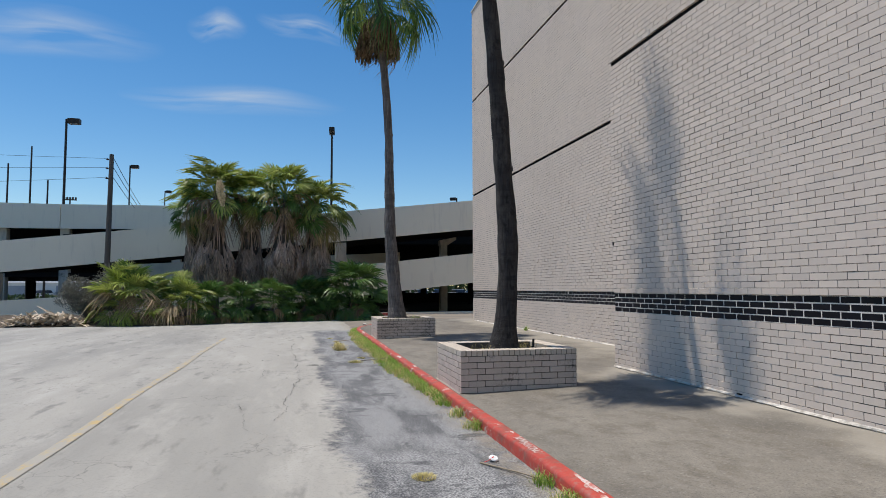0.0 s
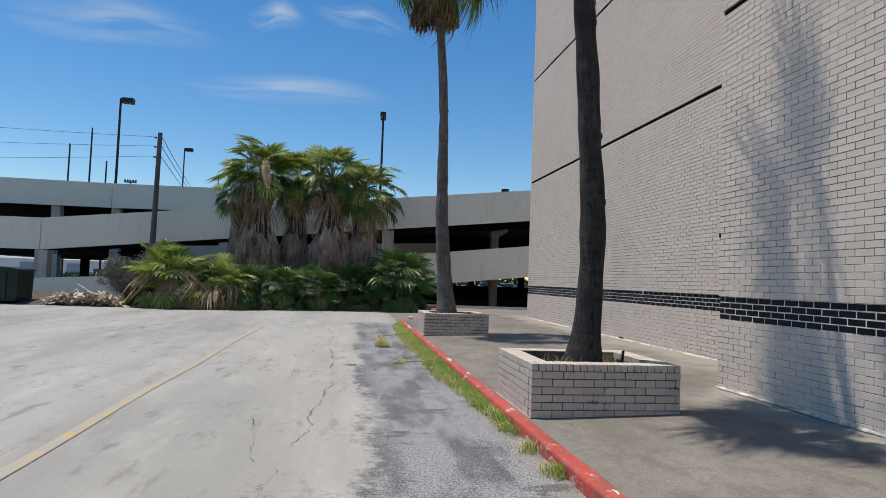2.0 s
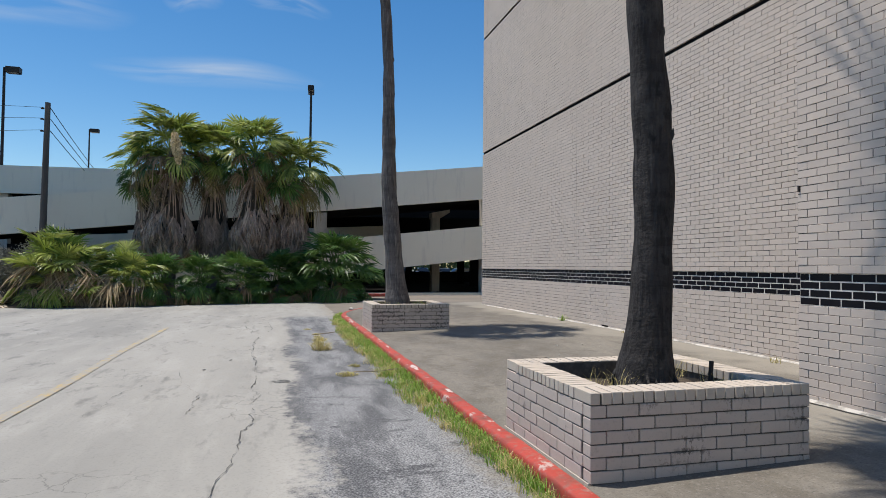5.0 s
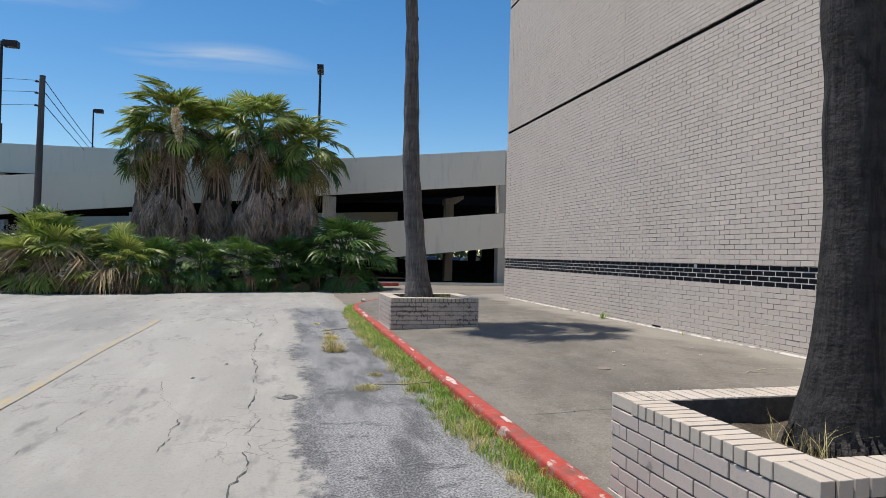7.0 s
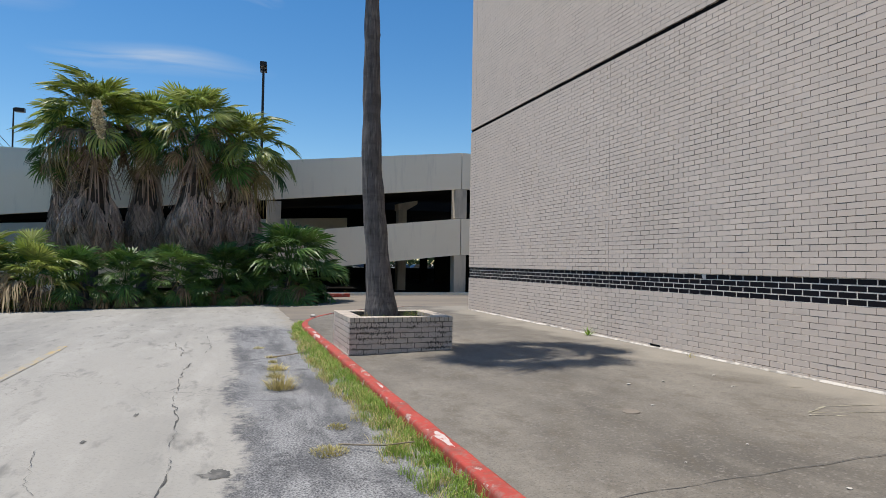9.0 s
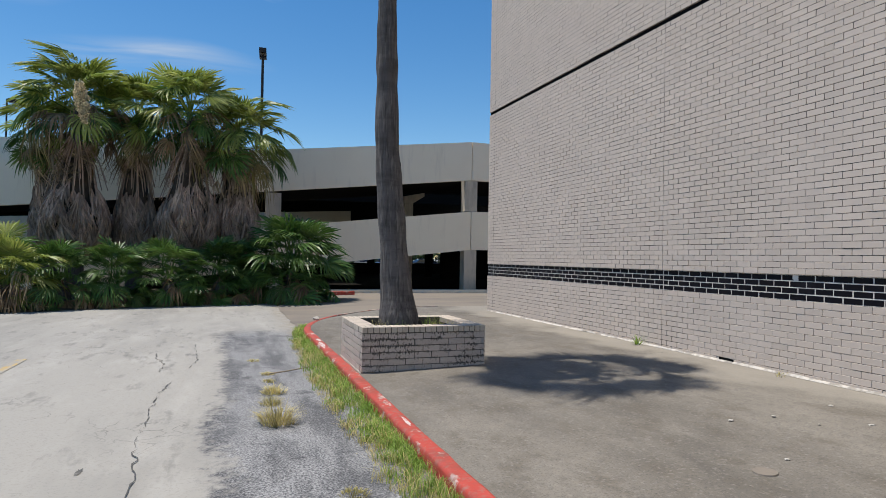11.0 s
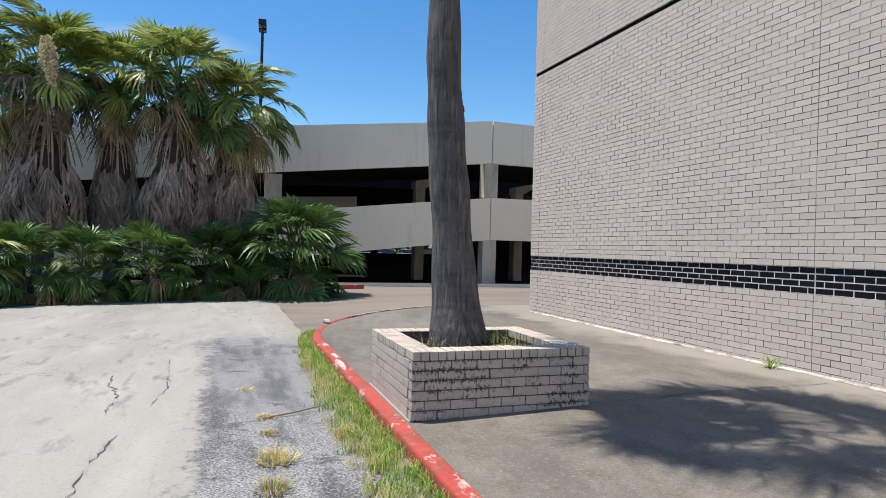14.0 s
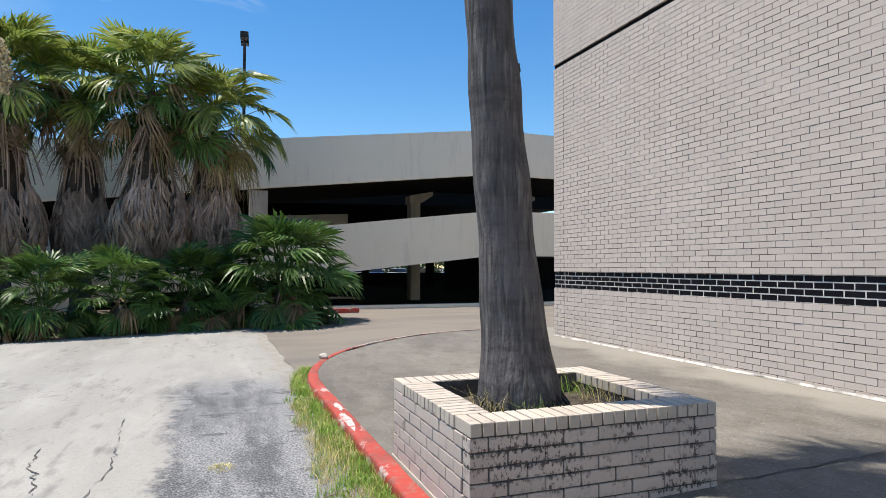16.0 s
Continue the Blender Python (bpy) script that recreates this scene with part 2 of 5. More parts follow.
M_dumpster = mat("dark_green_dumpster_paint", (0.006, 0.024, 0.013), 0.5, [(2, 5, (0.025, 0.04, 0.03), 0.5, 0.7, 0.7, ONE)], [(20, 0.1, 0.004)])
M_yellow = mat("worn_yellow_paint", (0.50, 0.345, 0.12), 0.85, [(9, 8, (0.33, 0.315, 0.28), 0.39, 0.52, 0.92, (1, 0.5, 1)), (0.5, 4, (0.34, 0.325, 0.285), 0.45, 0.65, 0.6, ONE), (30, 6, (0.33, 0.31, 0.27), 0.45, 0.6, 0.7, ONE)], [(60, 0.3, 0.004)])
M_tyre = mat("tyre_rubber", (0.02, 0.02, 0.02), 0.9)
M_glass_dark = mat("tinted_car_glass", (0.01, 0.012, 0.015), 0.08, spec=0.6)
M_chrome = mat("bright_rim_metal", (0.5, 0.5, 0.52), 0.35, metal=0.9)
M_headlight = mat("headlight_lens", (0.6, 0.6, 0.6), 0.2)
M_litter = mat("white_plastic_litter", (0.75, 0.75, 0.74), 0.5)
M_litter_red = mat("red_plastic_straw", (0.6, 0.03, 0.04), 0.5)
M_stick = mat("dry_stick", (0.30, 0.24, 0.17), 0.9, [(20, 4, (0.2, 0.16, 0.11), 0.45, 0.7, 0.7, ONE)])
M_stake = mat("black_stake", (0.015, 0.015, 0.015), 0.7)
M_crack = mat("dark_crack_filler", (0.10, 0.095, 0.088), 0.95, [(10, 5, (0.1, 0.095, 0.09), 0.5, 0.7, 0.7, ONE)])
M_warehouse = mat("white_sheet_cladding", (0.72, 0.72, 0.70), 0.6, [(0.3, 4, (0.6, 0.6, 0.58), 0.45, 0.7, 0.6, ONE)])
M_sheet_roof = mat("blue_grey_sheet_roof", (0.30, 0.33, 0.37), 0.6, [(0.3, 4, (0.24, 0.27, 0.31), 0.45, 0.7, 0.6, ONE)])
M_tar = mat("old_tar_stain", (0.11, 0.107, 0.10), 0.9, [(9, 7, (0.22, 0.21, 0.19), 0.48, 0.62, 0.8, ONE)], [(110, 0.25, 0.004)])
M_letter = mat("worn_white_kerb_paint", (0.58, 0.5, 0.46), 0.8, [(11, 7, (0.46, 0.1, 0.07), 0.52, 0.6, 0.9, ONE)], [(60, 0.3, 0.003)])
M_scuff = mat("faded_paint_scuff", (0.40, 0.37, 0.27), 0.85, [(12, 6, (0.2, 0.18, 0.15), 0.45, 0.6, 0.8, ONE)])
M_roof = mat("pale_roofing", (0.5, 0.5, 0.48), 0.8, [(0.5, 4, (0.4, 0.4, 0.38), 0.45, 0.7, 0.7, ONE)])


def leaf_mat(name, base, second, trans, rough=0.5):
    """Leaf with light passing through and per-frond variation."""
    m = mat(name, base, rough, [(1.5, 4, second, 0.4, 0.68, 0.8, ONE), (14, 3, tuple(c * 0.6 for c in base), 0.5, 0.75, 0.5, ONE)], [(40, 0.2, 0.004)], rand=0.25, island=0.35, spec=0.35)
    nt = m.node_tree
    p, out = nt.nodes["Principled BSDF"], nt.nodes["Material Output"]
    t = nt.nodes.new("ShaderNodeBsdfTranslucent")
    nt.links.new(p.inputs["Base Color"].links[0].from_socket, t.inputs[0])
    k = nt.nodes.new("ShaderNodeMixShader")
    k.inputs[0].default_value = trans
    nt.links.new(p.outputs[0], k.inputs[1])
    nt.links.new(t.outputs[0], k.inputs[2])
    nt.links.new(k.outputs[0], out.inputs[0])
    return m


M_frond = leaf_mat("green_palm_frond", (0.225, 0.29, 0.05), (0.40, 0.41, 0.13), 0.34, 0.42)
# dark green fronds; the tone also holds shade on shrubs and lower crowns
M_frond_low = leaf_mat("shade_dark_green_palm_frond", (0.068, 0.145, 0.03), (0.15, 0.22, 0.055), 0.25, 0.42)
M_frond_yel = leaf_mat("yellowing_palm_frond", (0.23, 0.185, 0.06), (0.30, 0.23, 0.12), 0.25, 0.7)
M_dead = leaf_mat("dead_grey_frond", (0.56, 0.41, 0.32), (0.22, 0.15, 0.11), 0.1, 0.9)
# dark brown stands for the shade in the gaps between hanging fronds
M_thatch_core = mat("shade_brown_thatch_core", (0.07, 0.052, 0.04), 0.95, [(9, 5, (0.12, 0.09, 0.07), 0.45, 0.7, 0.7, (1, 1, 0.2))], [(20, 0.8, 0.03)])
M_dead_tan = leaf_mat("dead_tan_frond", (0.45, 0.345, 0.205), (0.30, 0.22, 0.13), 0.15, 0.85)
M_dead_brown = leaf_mat("brown_hanging_frond", (0.20, 0.135, 0.075), (0.30, 0.215, 0.12), 0.15, 0.85)
M_petiole = leaf_mat("frond_stalk", (0.20, 0.19, 0.08), (0.28, 0.22, 0.12), 0.05, 0.7)
M_flower = leaf_mat("cream_palm_blossom", (0.72, 0.60, 0.38), (0.6, 0.49, 0.30), 0.15, 0.9)
M_grass = leaf_mat("green_verge_grass", (0.20, 0.33, 0.05), (0.30, 0.38, 0.085), 0.3, 0.7)
M_grass_dry = leaf_mat("dry_straw_grass", (0.55, 0.46, 0.20), (0.40, 0.37, 0.12), 0.25, 0.8)
M_bush = leaf_mat("grey_green_shrub_leaf", (0.20, 0.20, 0.16), (0.26, 0.25, 0.21), 0.2, 0.8)
M_twig = mat("shrub_twig", (0.14, 0.12, 0.1), 0.9)
M_tree = leaf_mat("distant_foliage", (0.05, 0.085, 0.03), (0.08, 0.11, 0.04), 0.2)


def road_material():
    """Old pale asphalt with a dark strip of newer, raveled asphalt along the kerb."""
    m = mat("pale_worn_road", (0.345, 0.329, 0.295), 0.9, [(0.5, 6, (0.235, 0.226, 0.206), 0.43, 0.66, 0.85, (1, 0.16, 1)), (1.8, 6, (0.43, 0.41, 0.37), 0.5, 0.72, 0.6, (1, 0.3, 1)), (4, 8, (0.16, 0.155, 0.142), 0.57, 0.70, 0.7, (1, 0.3, 1)), (45, 4, (0.22, 0.21, 0.19), 0.52, 0.75, 0.6, ONE)], [(120, 0.25, 0.004), (9, 0.12, 0.01)])
    nt = m.node_tree
    n, l = nt.nodes, nt.links
    p = n["Principled BSDF"]
    old = p.inputs["Base Color"].links[0].from_socket
    geo = n.new("ShaderNodeNewGeometry")
    sep = n.new("ShaderNodeSeparateXYZ")
    l.new(geo.outputs["Position"], sep.inputs[0])

    def noise_at(scale, detail, stretch=(1, 1, 1)):
        mp = n.new("ShaderNodeMapping")
        mp.inputs["Scale"].default_value = stretch
        l.new(geo.outputs["Position"], mp.inputs[0])
        t = n.new("ShaderNodeTexNoise")
        t.inputs["Scale"].default_value, t.inputs["Detail"].default_value = scale, detail
        t.inputs["Roughness"].default_value = 0.65
        l.new(mp.outputs[0], t.inputs["Vector"])
        return t.outputs["Fac"]

    def op(kind, a, b):
        k = n.new("ShaderNodeMath")
        k.operation = kind
        for i, v in enumerate((a, b)):
            if isinstance(v, (int, float)):
                k.inputs[i].default_value = v
            else:
                l.new(v, k.inputs[i])
        return k.outputs[0]

    def ramp(v, a, b):
        k = n.new("ShaderNodeMapRange")
        k.interpolation_type = 'SMOOTHSTEP'
        k.inputs["From Min"].default_value, k.inputs["From Max"].default_value = a, b
        l.new(v, k.inputs["Value"])
        return k.outputs[0]

    def mix(f, a, b):
        k = n.new("ShaderNodeMix")
        k.data_type = 'RGBA'
        l.new(f, k.inputs["Factor"])
        for s, v in (("A", a), ("B", b)):
            if isinstance(v, tuple):
                k.inputs[s].default_value = (*v, 1)
            else:
                l.new(v, k.inputs[s])
        return k.outputs["Result"]
    wob = op('ADD', op('MULTIPLY', op('SUBTRACT', noise_at(1.1, 7, (1, 0.5, 1)), 0.5), 1.0), op('MULTIPLY', op('SUBTRACT', noise_at(9, 8), 0.5), 0.7))
    edge = ramp(op('ADD', sep.outputs["X"], wob), -0.66, -0.42)
    endy = ramp(op('ADD', sep.outputs["Y"], op('MULTIPLY', wob, 3)), 25.2, 23.6)
    mask = op('MULTIPLY', edge, endy)
    blot = ramp(noise_at(1.5, 8, (1.5, 0.45, 1)), 0.44, 0.64)
    rim = op('MULTIPLY', op('SUBTRACT', 1.0, ramp(op('ADD', sep.outputs["X"], wob), -0.5, -0.1)), ramp(noise_at(2.2, 8, (1, 0.5, 1)), 0.40, 0.60))
    tar = op('MULTIPLY', ramp(noise_at(2.6, 8, (0.7, 1.5, 1)), 0.56, 0.66), 0.9)
    worn = op('MAXIMUM', op('MAXIMUM', op('MULTIPLY', blot, 0.75), op('MULTIPLY', rim, 0.8)), tar)
    chips = op('SUBTRACT', noise_at(58, 7), op('MULTIPLY', worn, 0.10))
    dark = mix(ramp(chips, 0.33, 0.65), (0.06, 0.061, 0.066), (0.37, 0.367, 0.361))
    dark = mix(op('MULTIPLY', ramp(noise_at(24, 5), 0.56, 0.68), 0.5), dark, (0.44, 0.435, 0.425))
    dark = mix(op('MULTIPLY', worn, 0.45), dark, (0.05, 0.05, 0.054))
    vor = n.new("ShaderNodeTexVoronoi")
    vor.feature = 'DISTANCE_TO_EDGE'
    vor.inputs["Scale"].default_value = 2.6
    warp = n.new("ShaderNodeVectorMath")
    warp.operation = 'ADD'
    l.new(geo.outputs["Position"], warp.inputs[0])
    wt = n.new("ShaderNodeTexNoise")
    wt.inputs["Scale"].default_value, wt.inputs["Detail"].default_value = 2.5, 6
    l.new(geo.outputs["Position"], wt.inputs["Vector"])
    sc = n.new("ShaderNodeVectorMath")
    sc.operation = 'SCALE'
    sc.inputs["Scale"].default_value = 0.6
    l.new(wt.outputs["Color"], sc.inputs[0])
    l.new(sc.outputs[0], warp.inputs[1])
    l.new(warp.outputs[0], vor.inputs["Vector"])
    fine = op('MULTIPLY', op('MULTIPLY', ramp(vor.outputs["Distance"], 0.022, 0.004), ramp(noise_at(0.55, 5), 0.5, 0.62)), 0.6)
    old = mix(fine, old, (0.13, 0.125, 0.115))
    ground = mix(mask, old, dark)
    silt = op('MULTIPLY', ramp(op('ADD', sep.outputs["X"], op('MULTIPLY', wob, 0.6)), 0.62, 0.92), ramp(noise_at(5, 8), 0.36, 0.56))
    ground = mix(op('MULTIPLY', silt, 0.5), ground, (0.27, 0.228, 0.165))
    l.new(ground, p.inputs["Base Color"])
    return m


M_road = road_material()
M_lot = mat("distant_lot_asphalt", (0.24, 0.23, 0.215), 0.9, [(0.05, 4, (0.24, 0.235, 0.215), 0.42, 0.68, 0.8, ONE), (3, 5, (0.26, 0.25, 0.23), 0.5, 0.72, 0.6, ONE)], [(90, 0.2, 0.004)])


# ---- building blocks ----
def mesh_of(name, bm, material):
    me = bpy.data.meshes.new(name)
    bm.to_mesh(me)
    bm.free()
    me.materials.append(material)
    return me


def part(name, bm, material, parent=None, label="", smooth=False):
    me = bm if isinstance(bm, bpy.types.Mesh) else mesh_of(name, bm, material)
    if smooth:
        for f in me.polygons:
            f.use_smooth = True
    ob = new(name, me)
    ob.parent = parent
    if label:
        tagged(ob, label)
    return ob


def box(bm, x0, x1, y0, y1, z0, z1, bevel=0.0):
    r = bmesh.ops.create_cube(bm, size=1, matrix=Matrix.Translation(((x0 + x1) / 2, (y0 + y1) / 2, (z0 + z1) / 2)) @ Matrix.Diagonal((x1 - x0, y1 - y0, z1 - z0, 1)))
    if bevel:
        es = list({e for v in r["verts"] for e in v.link_edges})
        bmesh.ops.bevel(bm, geom=es, offset=bevel, segments=2, affect='EDGES', profile=0.6)
    return bm


def boxed(*a, bevel=0.0):
    return box(bmesh.new(), *a, bevel=bevel)


def prism(points, y0, y1):
    """Solid with an (x, z) outline, from y0 to y1."""
    bm = bmesh.new()
    a = [bm.verts.new((x, y0, z)) for x, z in points]
    b = [bm.verts.new((x, y1, z)) for x, z in points]
    n = len(points)
    bm.faces.new(a)
    bm.faces.new(b[::-1])
    for i in range(n):
        bm.faces.new((a[i], b[i], b[(i + 1) % n], a[(i + 1) % n]))
    bmesh.ops.recalc_face_normals(bm, faces=bm.faces)
    return bm


def tube(bm, pts, radii, sides=10, caps=True):
    """A tube through points, with a radius at each."""
    rings = []
    for i, p in enumerate(pts):
        p = Vector(p)
        d = (Vector(pts[min(i + 1, len(pts) - 1)]) - Vector(pts[max(i - 1, 0)])).normalized()
        u = d.cross(Vector((0, 1, 0.013)) if abs(d.y) < 0.9 else Vector((1, 0, 0))).normalized()
        w = d.cross(u)
        r = radii[i] if isinstance(radii, (list, tuple)) else radii
        rings.append([bm.verts.new(p + (u * math.cos(a) + w * math.sin(a)) * r) for a in (2 * math.pi * k / sides for k in range(sides))])
    for a, b in zip(rings, rings[1:]):
        for k in range(sides):
            bm.faces.new((a[k], a[(k + 1) % sides], b[(k + 1) % sides], b[k]))
    if caps:
        bm.faces.new(rings[0][::-1])
        bm.faces.new(rings[-1])
    return bm


def raw(name, verts, faces, material):
    me = bpy.data.meshes.new(name)
    me.from_pydata(verts, [], faces)
    me.materials.append(material)
    me.update()
    return me


def empty(name, x=0, y=0, z=0):
    ob = new(name)
    ob.location = (x, y, z)
    return ob


# ---- ground ----
def sheet(name, x0, x1, y0, y1, nx, ny, height, material):
    vs = [(x0 + (x1 - x0) * i / nx, y0 + (y1 - y0) * j / ny, 0) for j in range(ny + 1) for i in range(nx + 1)]
    vs = [(x, y, height(x, y)) for x, y, _ in vs]
    fs = [(j * (nx + 1) + i, j * (nx + 1) + i + 1, (j + 1) * (nx + 1) + i + 1, (j + 1) * (nx + 1) + i) for j in range(ny) for i in range(nx)]
    return new(name, raw(name, vs, fs, material))


def smooth(a, b, v):
    t = min(1, max(0, (v - a) / (b - a)))
    return t * t * (3 - 2 * t)


ROAD_Z = -0.12
tagged(sheet("ground", -1800, 1800, -1800, 1800, 12, 12, lambda x, y: -0.21, M_lot), "pale asphalt lot reaching the horizon", "ground", kind="structure")
tagged(sheet("road", -45, 1.06, -30, 34.5, 60, 90, lambda x, y: ROAD_Z + 0.006 * noise.noise((x * 0.5, y * 0.3, 0)), M_road), "pale cracked asphalt road with a dark patched strip", "road", kind="structure")


def apron_z(x, y):
    return -0.112 + 0.10 * smooth(1.2, 4.5, x) * smooth(23, 27, y) * (1 - smooth(33, 38, y)) + 0.006 * noise.noise((x, y, 2))


def apron():
    vs, fs = [], []
    nx, ny = 40, 36
    for j in range(ny + 1):
        for i in range(nx + 1):
            y = 22.5 + (41 - 22.5) * j / ny
            left = 1.02 + 0.10 * noise.noise((0, y * 1.7, 5)) + 0.05 * noise.noise((0, y * 6, 1)) + 0.25 * smooth(30, 34, y)
            x = left + (34 - left) * (i / nx) ** 2
            vs.append((x, y, apron_z(x, y)))
    for j in range(ny):
        for i in range(nx):
            a = j * (nx + 1) + i
            fs.append((a, a + 1, a + nx + 2, a + nx + 1))
    return tagged(new("driveway_apron", raw("driveway_apron", vs, fs, M_apron)), "brown stained concrete driveway apron before the garage", "driveway", kind="structure")


apron()


def walk_z(x):
    return 0.033 * (min(x, 4.4) - 1.2) + 0.004 * max(0, x - 4.4)


KERB_ARC = [(5.3 - 4.28 * math.cos(a), 23.2 + 4.6 * math.sin(a)) for a in (math.pi / 2 * k / 18 for k in range(19))] + [(9.0, 27.8)]
KERB_LINE = [(1.02, -30 + 1.4 * k) for k in range(38)] + KERB_ARC


def sidewalk():
    """Pavement between kerb and building, rising gently to the wall."""
    vs, fs = [], []
    cols = (0, 0.12, 0.3, 0.5, 0.7, 0.85, 1)
    for x, y in KERB_LINE:
        inner = x + 0.125
        for c in cols:
            px = inner + (12 - inner) * c ** 1.6
            vs.append((px, y - (0.12 if y > 26 else 0), walk_z(px)))
    n = len(cols)
    for j in range(len(KERB_LINE) - 2):
        for i in range(n - 1):
            fs.append((j * n + i, j * n + i + 1, (j + 1) * n + i + 1, (j + 1) * n + i))
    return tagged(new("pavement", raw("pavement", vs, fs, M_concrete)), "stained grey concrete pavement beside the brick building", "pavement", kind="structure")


sidewalk()


def sweep(line, profile, material, name, scale=None):
    """A profile of (outward, z) points swept along a line in the plan."""
    vs, fs = [], []
    n = len(profile)
    for j, (x, y) in enumerate(line):
        a, b = Vector(line[max(j - 1, 0)]), Vector(line[min(j + 1, len(line) - 1)])
        d = (b - a).normalized()
        nrm = Vector((d.y, -d.x))
        s = scale(x, y) if scale else 1
        for k, (o, z) in enumerate(profile):
            q = Vector((x, y)) + nrm * (o * s + 0.007 * noise.noise((x * 2, y * 2.3, k)) + 0.008 * noise.noise((x * 7, y * 7.3, k * 0.6)))
            zz = z + walk_z(q.x) * (1 if z > -0.1 else 0)
            vs.append((q.x, q.y, zz + 0.006 * noise.noise((q.x * 3, q.y * 3, k))))
    for j in range(len(line) - 1):
        for k in range(n - 1):
            a = j * n + k
            fs.append((a, a + 1, a + n + 1, a + n))
    me = raw(name, vs, fs, material)
    for f in me.polygons:
        f.use_smooth = True
    return new(name, me)


KERB_FADE = 325
KERB_FINE = [(1.02, -30 + 0.18 * k) for k in range(295)] + [(5.3 - 4.28 * math.cos(a), 23.2 + 4.6 * math.sin(a)) for a in (math.pi / 2 * k / 60 for k in range(61))]
KERB_PROFILE = [(-0.014, -0.2), (-0.006, -0.06), (-0.003, -0.028), (0.0, -0.014), (0.008, -0.002), (0.02, 0.003), (0.04, 0.005), (0.125, 0.006), (0.132, 0.005), (0.138, -0.03)]


def sink(x, y):
    return 1 - 0.55 * smooth(24, 27, y)


tagged(sweep(KERB_FINE[:KERB_FADE], KERB_PROFILE, M_kerb, "kerb", sink), "red painted concrete kerb with chipped paint", "kerb", kind="structure")
tagged(sweep(KERB_FINE[KERB_FADE - 1:], KERB_PROFILE, M_kerb_bare, "kerb_end", sink), "bare kerb end with traces of red paint", "kerb", kind="structure")


def ribbon(name, pts, width, z, material, jitter=0.0):
    vs, fs = [], []
    for j, (x, y) in enumerate(pts):
        a, b = Vector(pts[max(j - 1, 0)]), Vector(pts[min(j + 1, len(pts) - 1)])
        d = (b - a).normalized()
        w = width * (1 + jitter * random.uniform(-1, 1)) / 2
        if jitter and j in (0, len(pts) - 1):
            w *= 0.1
        vs += [(x - d.y * w, y + d.x * w, z), (x + d.y * w, y - d.x * w, z)]
    for j in range(len(pts) - 1):
        fs.append((2 * j, 2 * j + 1, 2 * j + 3, 2 * j + 2))
    me = raw(name, vs, fs, material)
    return new(name, me)


tagged(ribbon("lane_line", [(-3.30 + 0.02 * math.sin(y) + 0.45 * smooth(22, 29, y), y) for y in (-12 + 0.5 * k for k in range(68))], 0.13, ROAD_Z + 0.009, M_yellow), "worn yellow painted lane line on the road", "lane line", kind="structure")


def crack(x0, y0, x1, y1, width=0.03):
    """A jagged crack, broken into short runs of uneven width."""
    n = max(12, int(abs(y1 - y0) + abs(x1 - x0)) * 15)
    run, wx = [], 0
    for k in range(n + 1):
        f = k / n
        wx += random.uniform(-0.03, 0.03)
        run.append((x0 + (x1 - x0) * f + wx * math.sin(math.pi * f) + random.uniform(-0.016, 0.016), y0 + (y1 - y0) * f + random.uniform(-0.015, 0.015)))
        if len(run) > 4 and (random.random() < 0.13 or k == n):
            tagged(ribbon("road_crack", run, width * random.uniform(0.1, 0.34), ROAD_Z + 0.008, M_crack, 0.9), "dark broken crack in the worn road", "crack", group="road cracks", kind="structure")
            run = [] if random.random() < 0.35 else run[-1:]


for c in ((-1.25, 8.4, -1.08, 10.3, 0.026), (-1.08, 10.2, -1.04, 14.6, 0.034), (-1.04, 14.6, -1.09, 19.2, 0.036), (-1.75, 9.6, -1.57, 8.1, 0.024), (-1.57, 8.1, -1.27, 7.5, 0.026), (-2.06, 14.9, -1.64, 12.1, 0.02),
          (-2.6, 12.2, -2.2, 14.2, 0.016), (-1.5, 21.7, -1.3, 19.9, 0.034), (-0.97, 22.7, -0.96, 20.0, 0.03), (-0.68, 23.3, -0.72, 22.6, 0.02), (-2.2, 22.0, -0.6, 23.5, 0.014), (-4.6, 12, -4.2, 17, 0.014)):
    crack(*c)


def tar_patch(x, y, rx, ry, seed):
    def low(px, py):
        return ROAD_Z + 0.006 * noise.noise((px * 0.5, py * 0.3, 0)) + 0.004
    vs = [(x, y, low(x, y))]
    for k in range(48):
        a = 2 * math.pi * k / 48
        q = 1 + 0.5 * noise.noise((math.cos(a) * 1.6, math.sin(a) * 1.6, seed)) + 0.55 * noise.noise((math.cos(a) * 6, math.sin(a) * 6, seed + 3))
        px, py = x + rx * q * math.cos(a), y + ry * q * math.sin(a)
        vs.append((px, py, low(px, py)))
    fs = [(0, k + 1, (k + 1) % 48 + 1) for k in range(48)]
    tagged(new("tar_patch", raw("tar_patch", vs, fs, M_tar)), "small dark tar patch on the road", "tar patch", group="tar patches", kind="structure")


for i, (x, y, rx, ry) in enumerate(((-0.66, 13.84, 0.11, 0.10), (-1.45, 15.9, 0.02, 0.07), (-1.75, 15.0, 0.02, 0.05))):
    tar_patch(x, y, rx, ry, i)


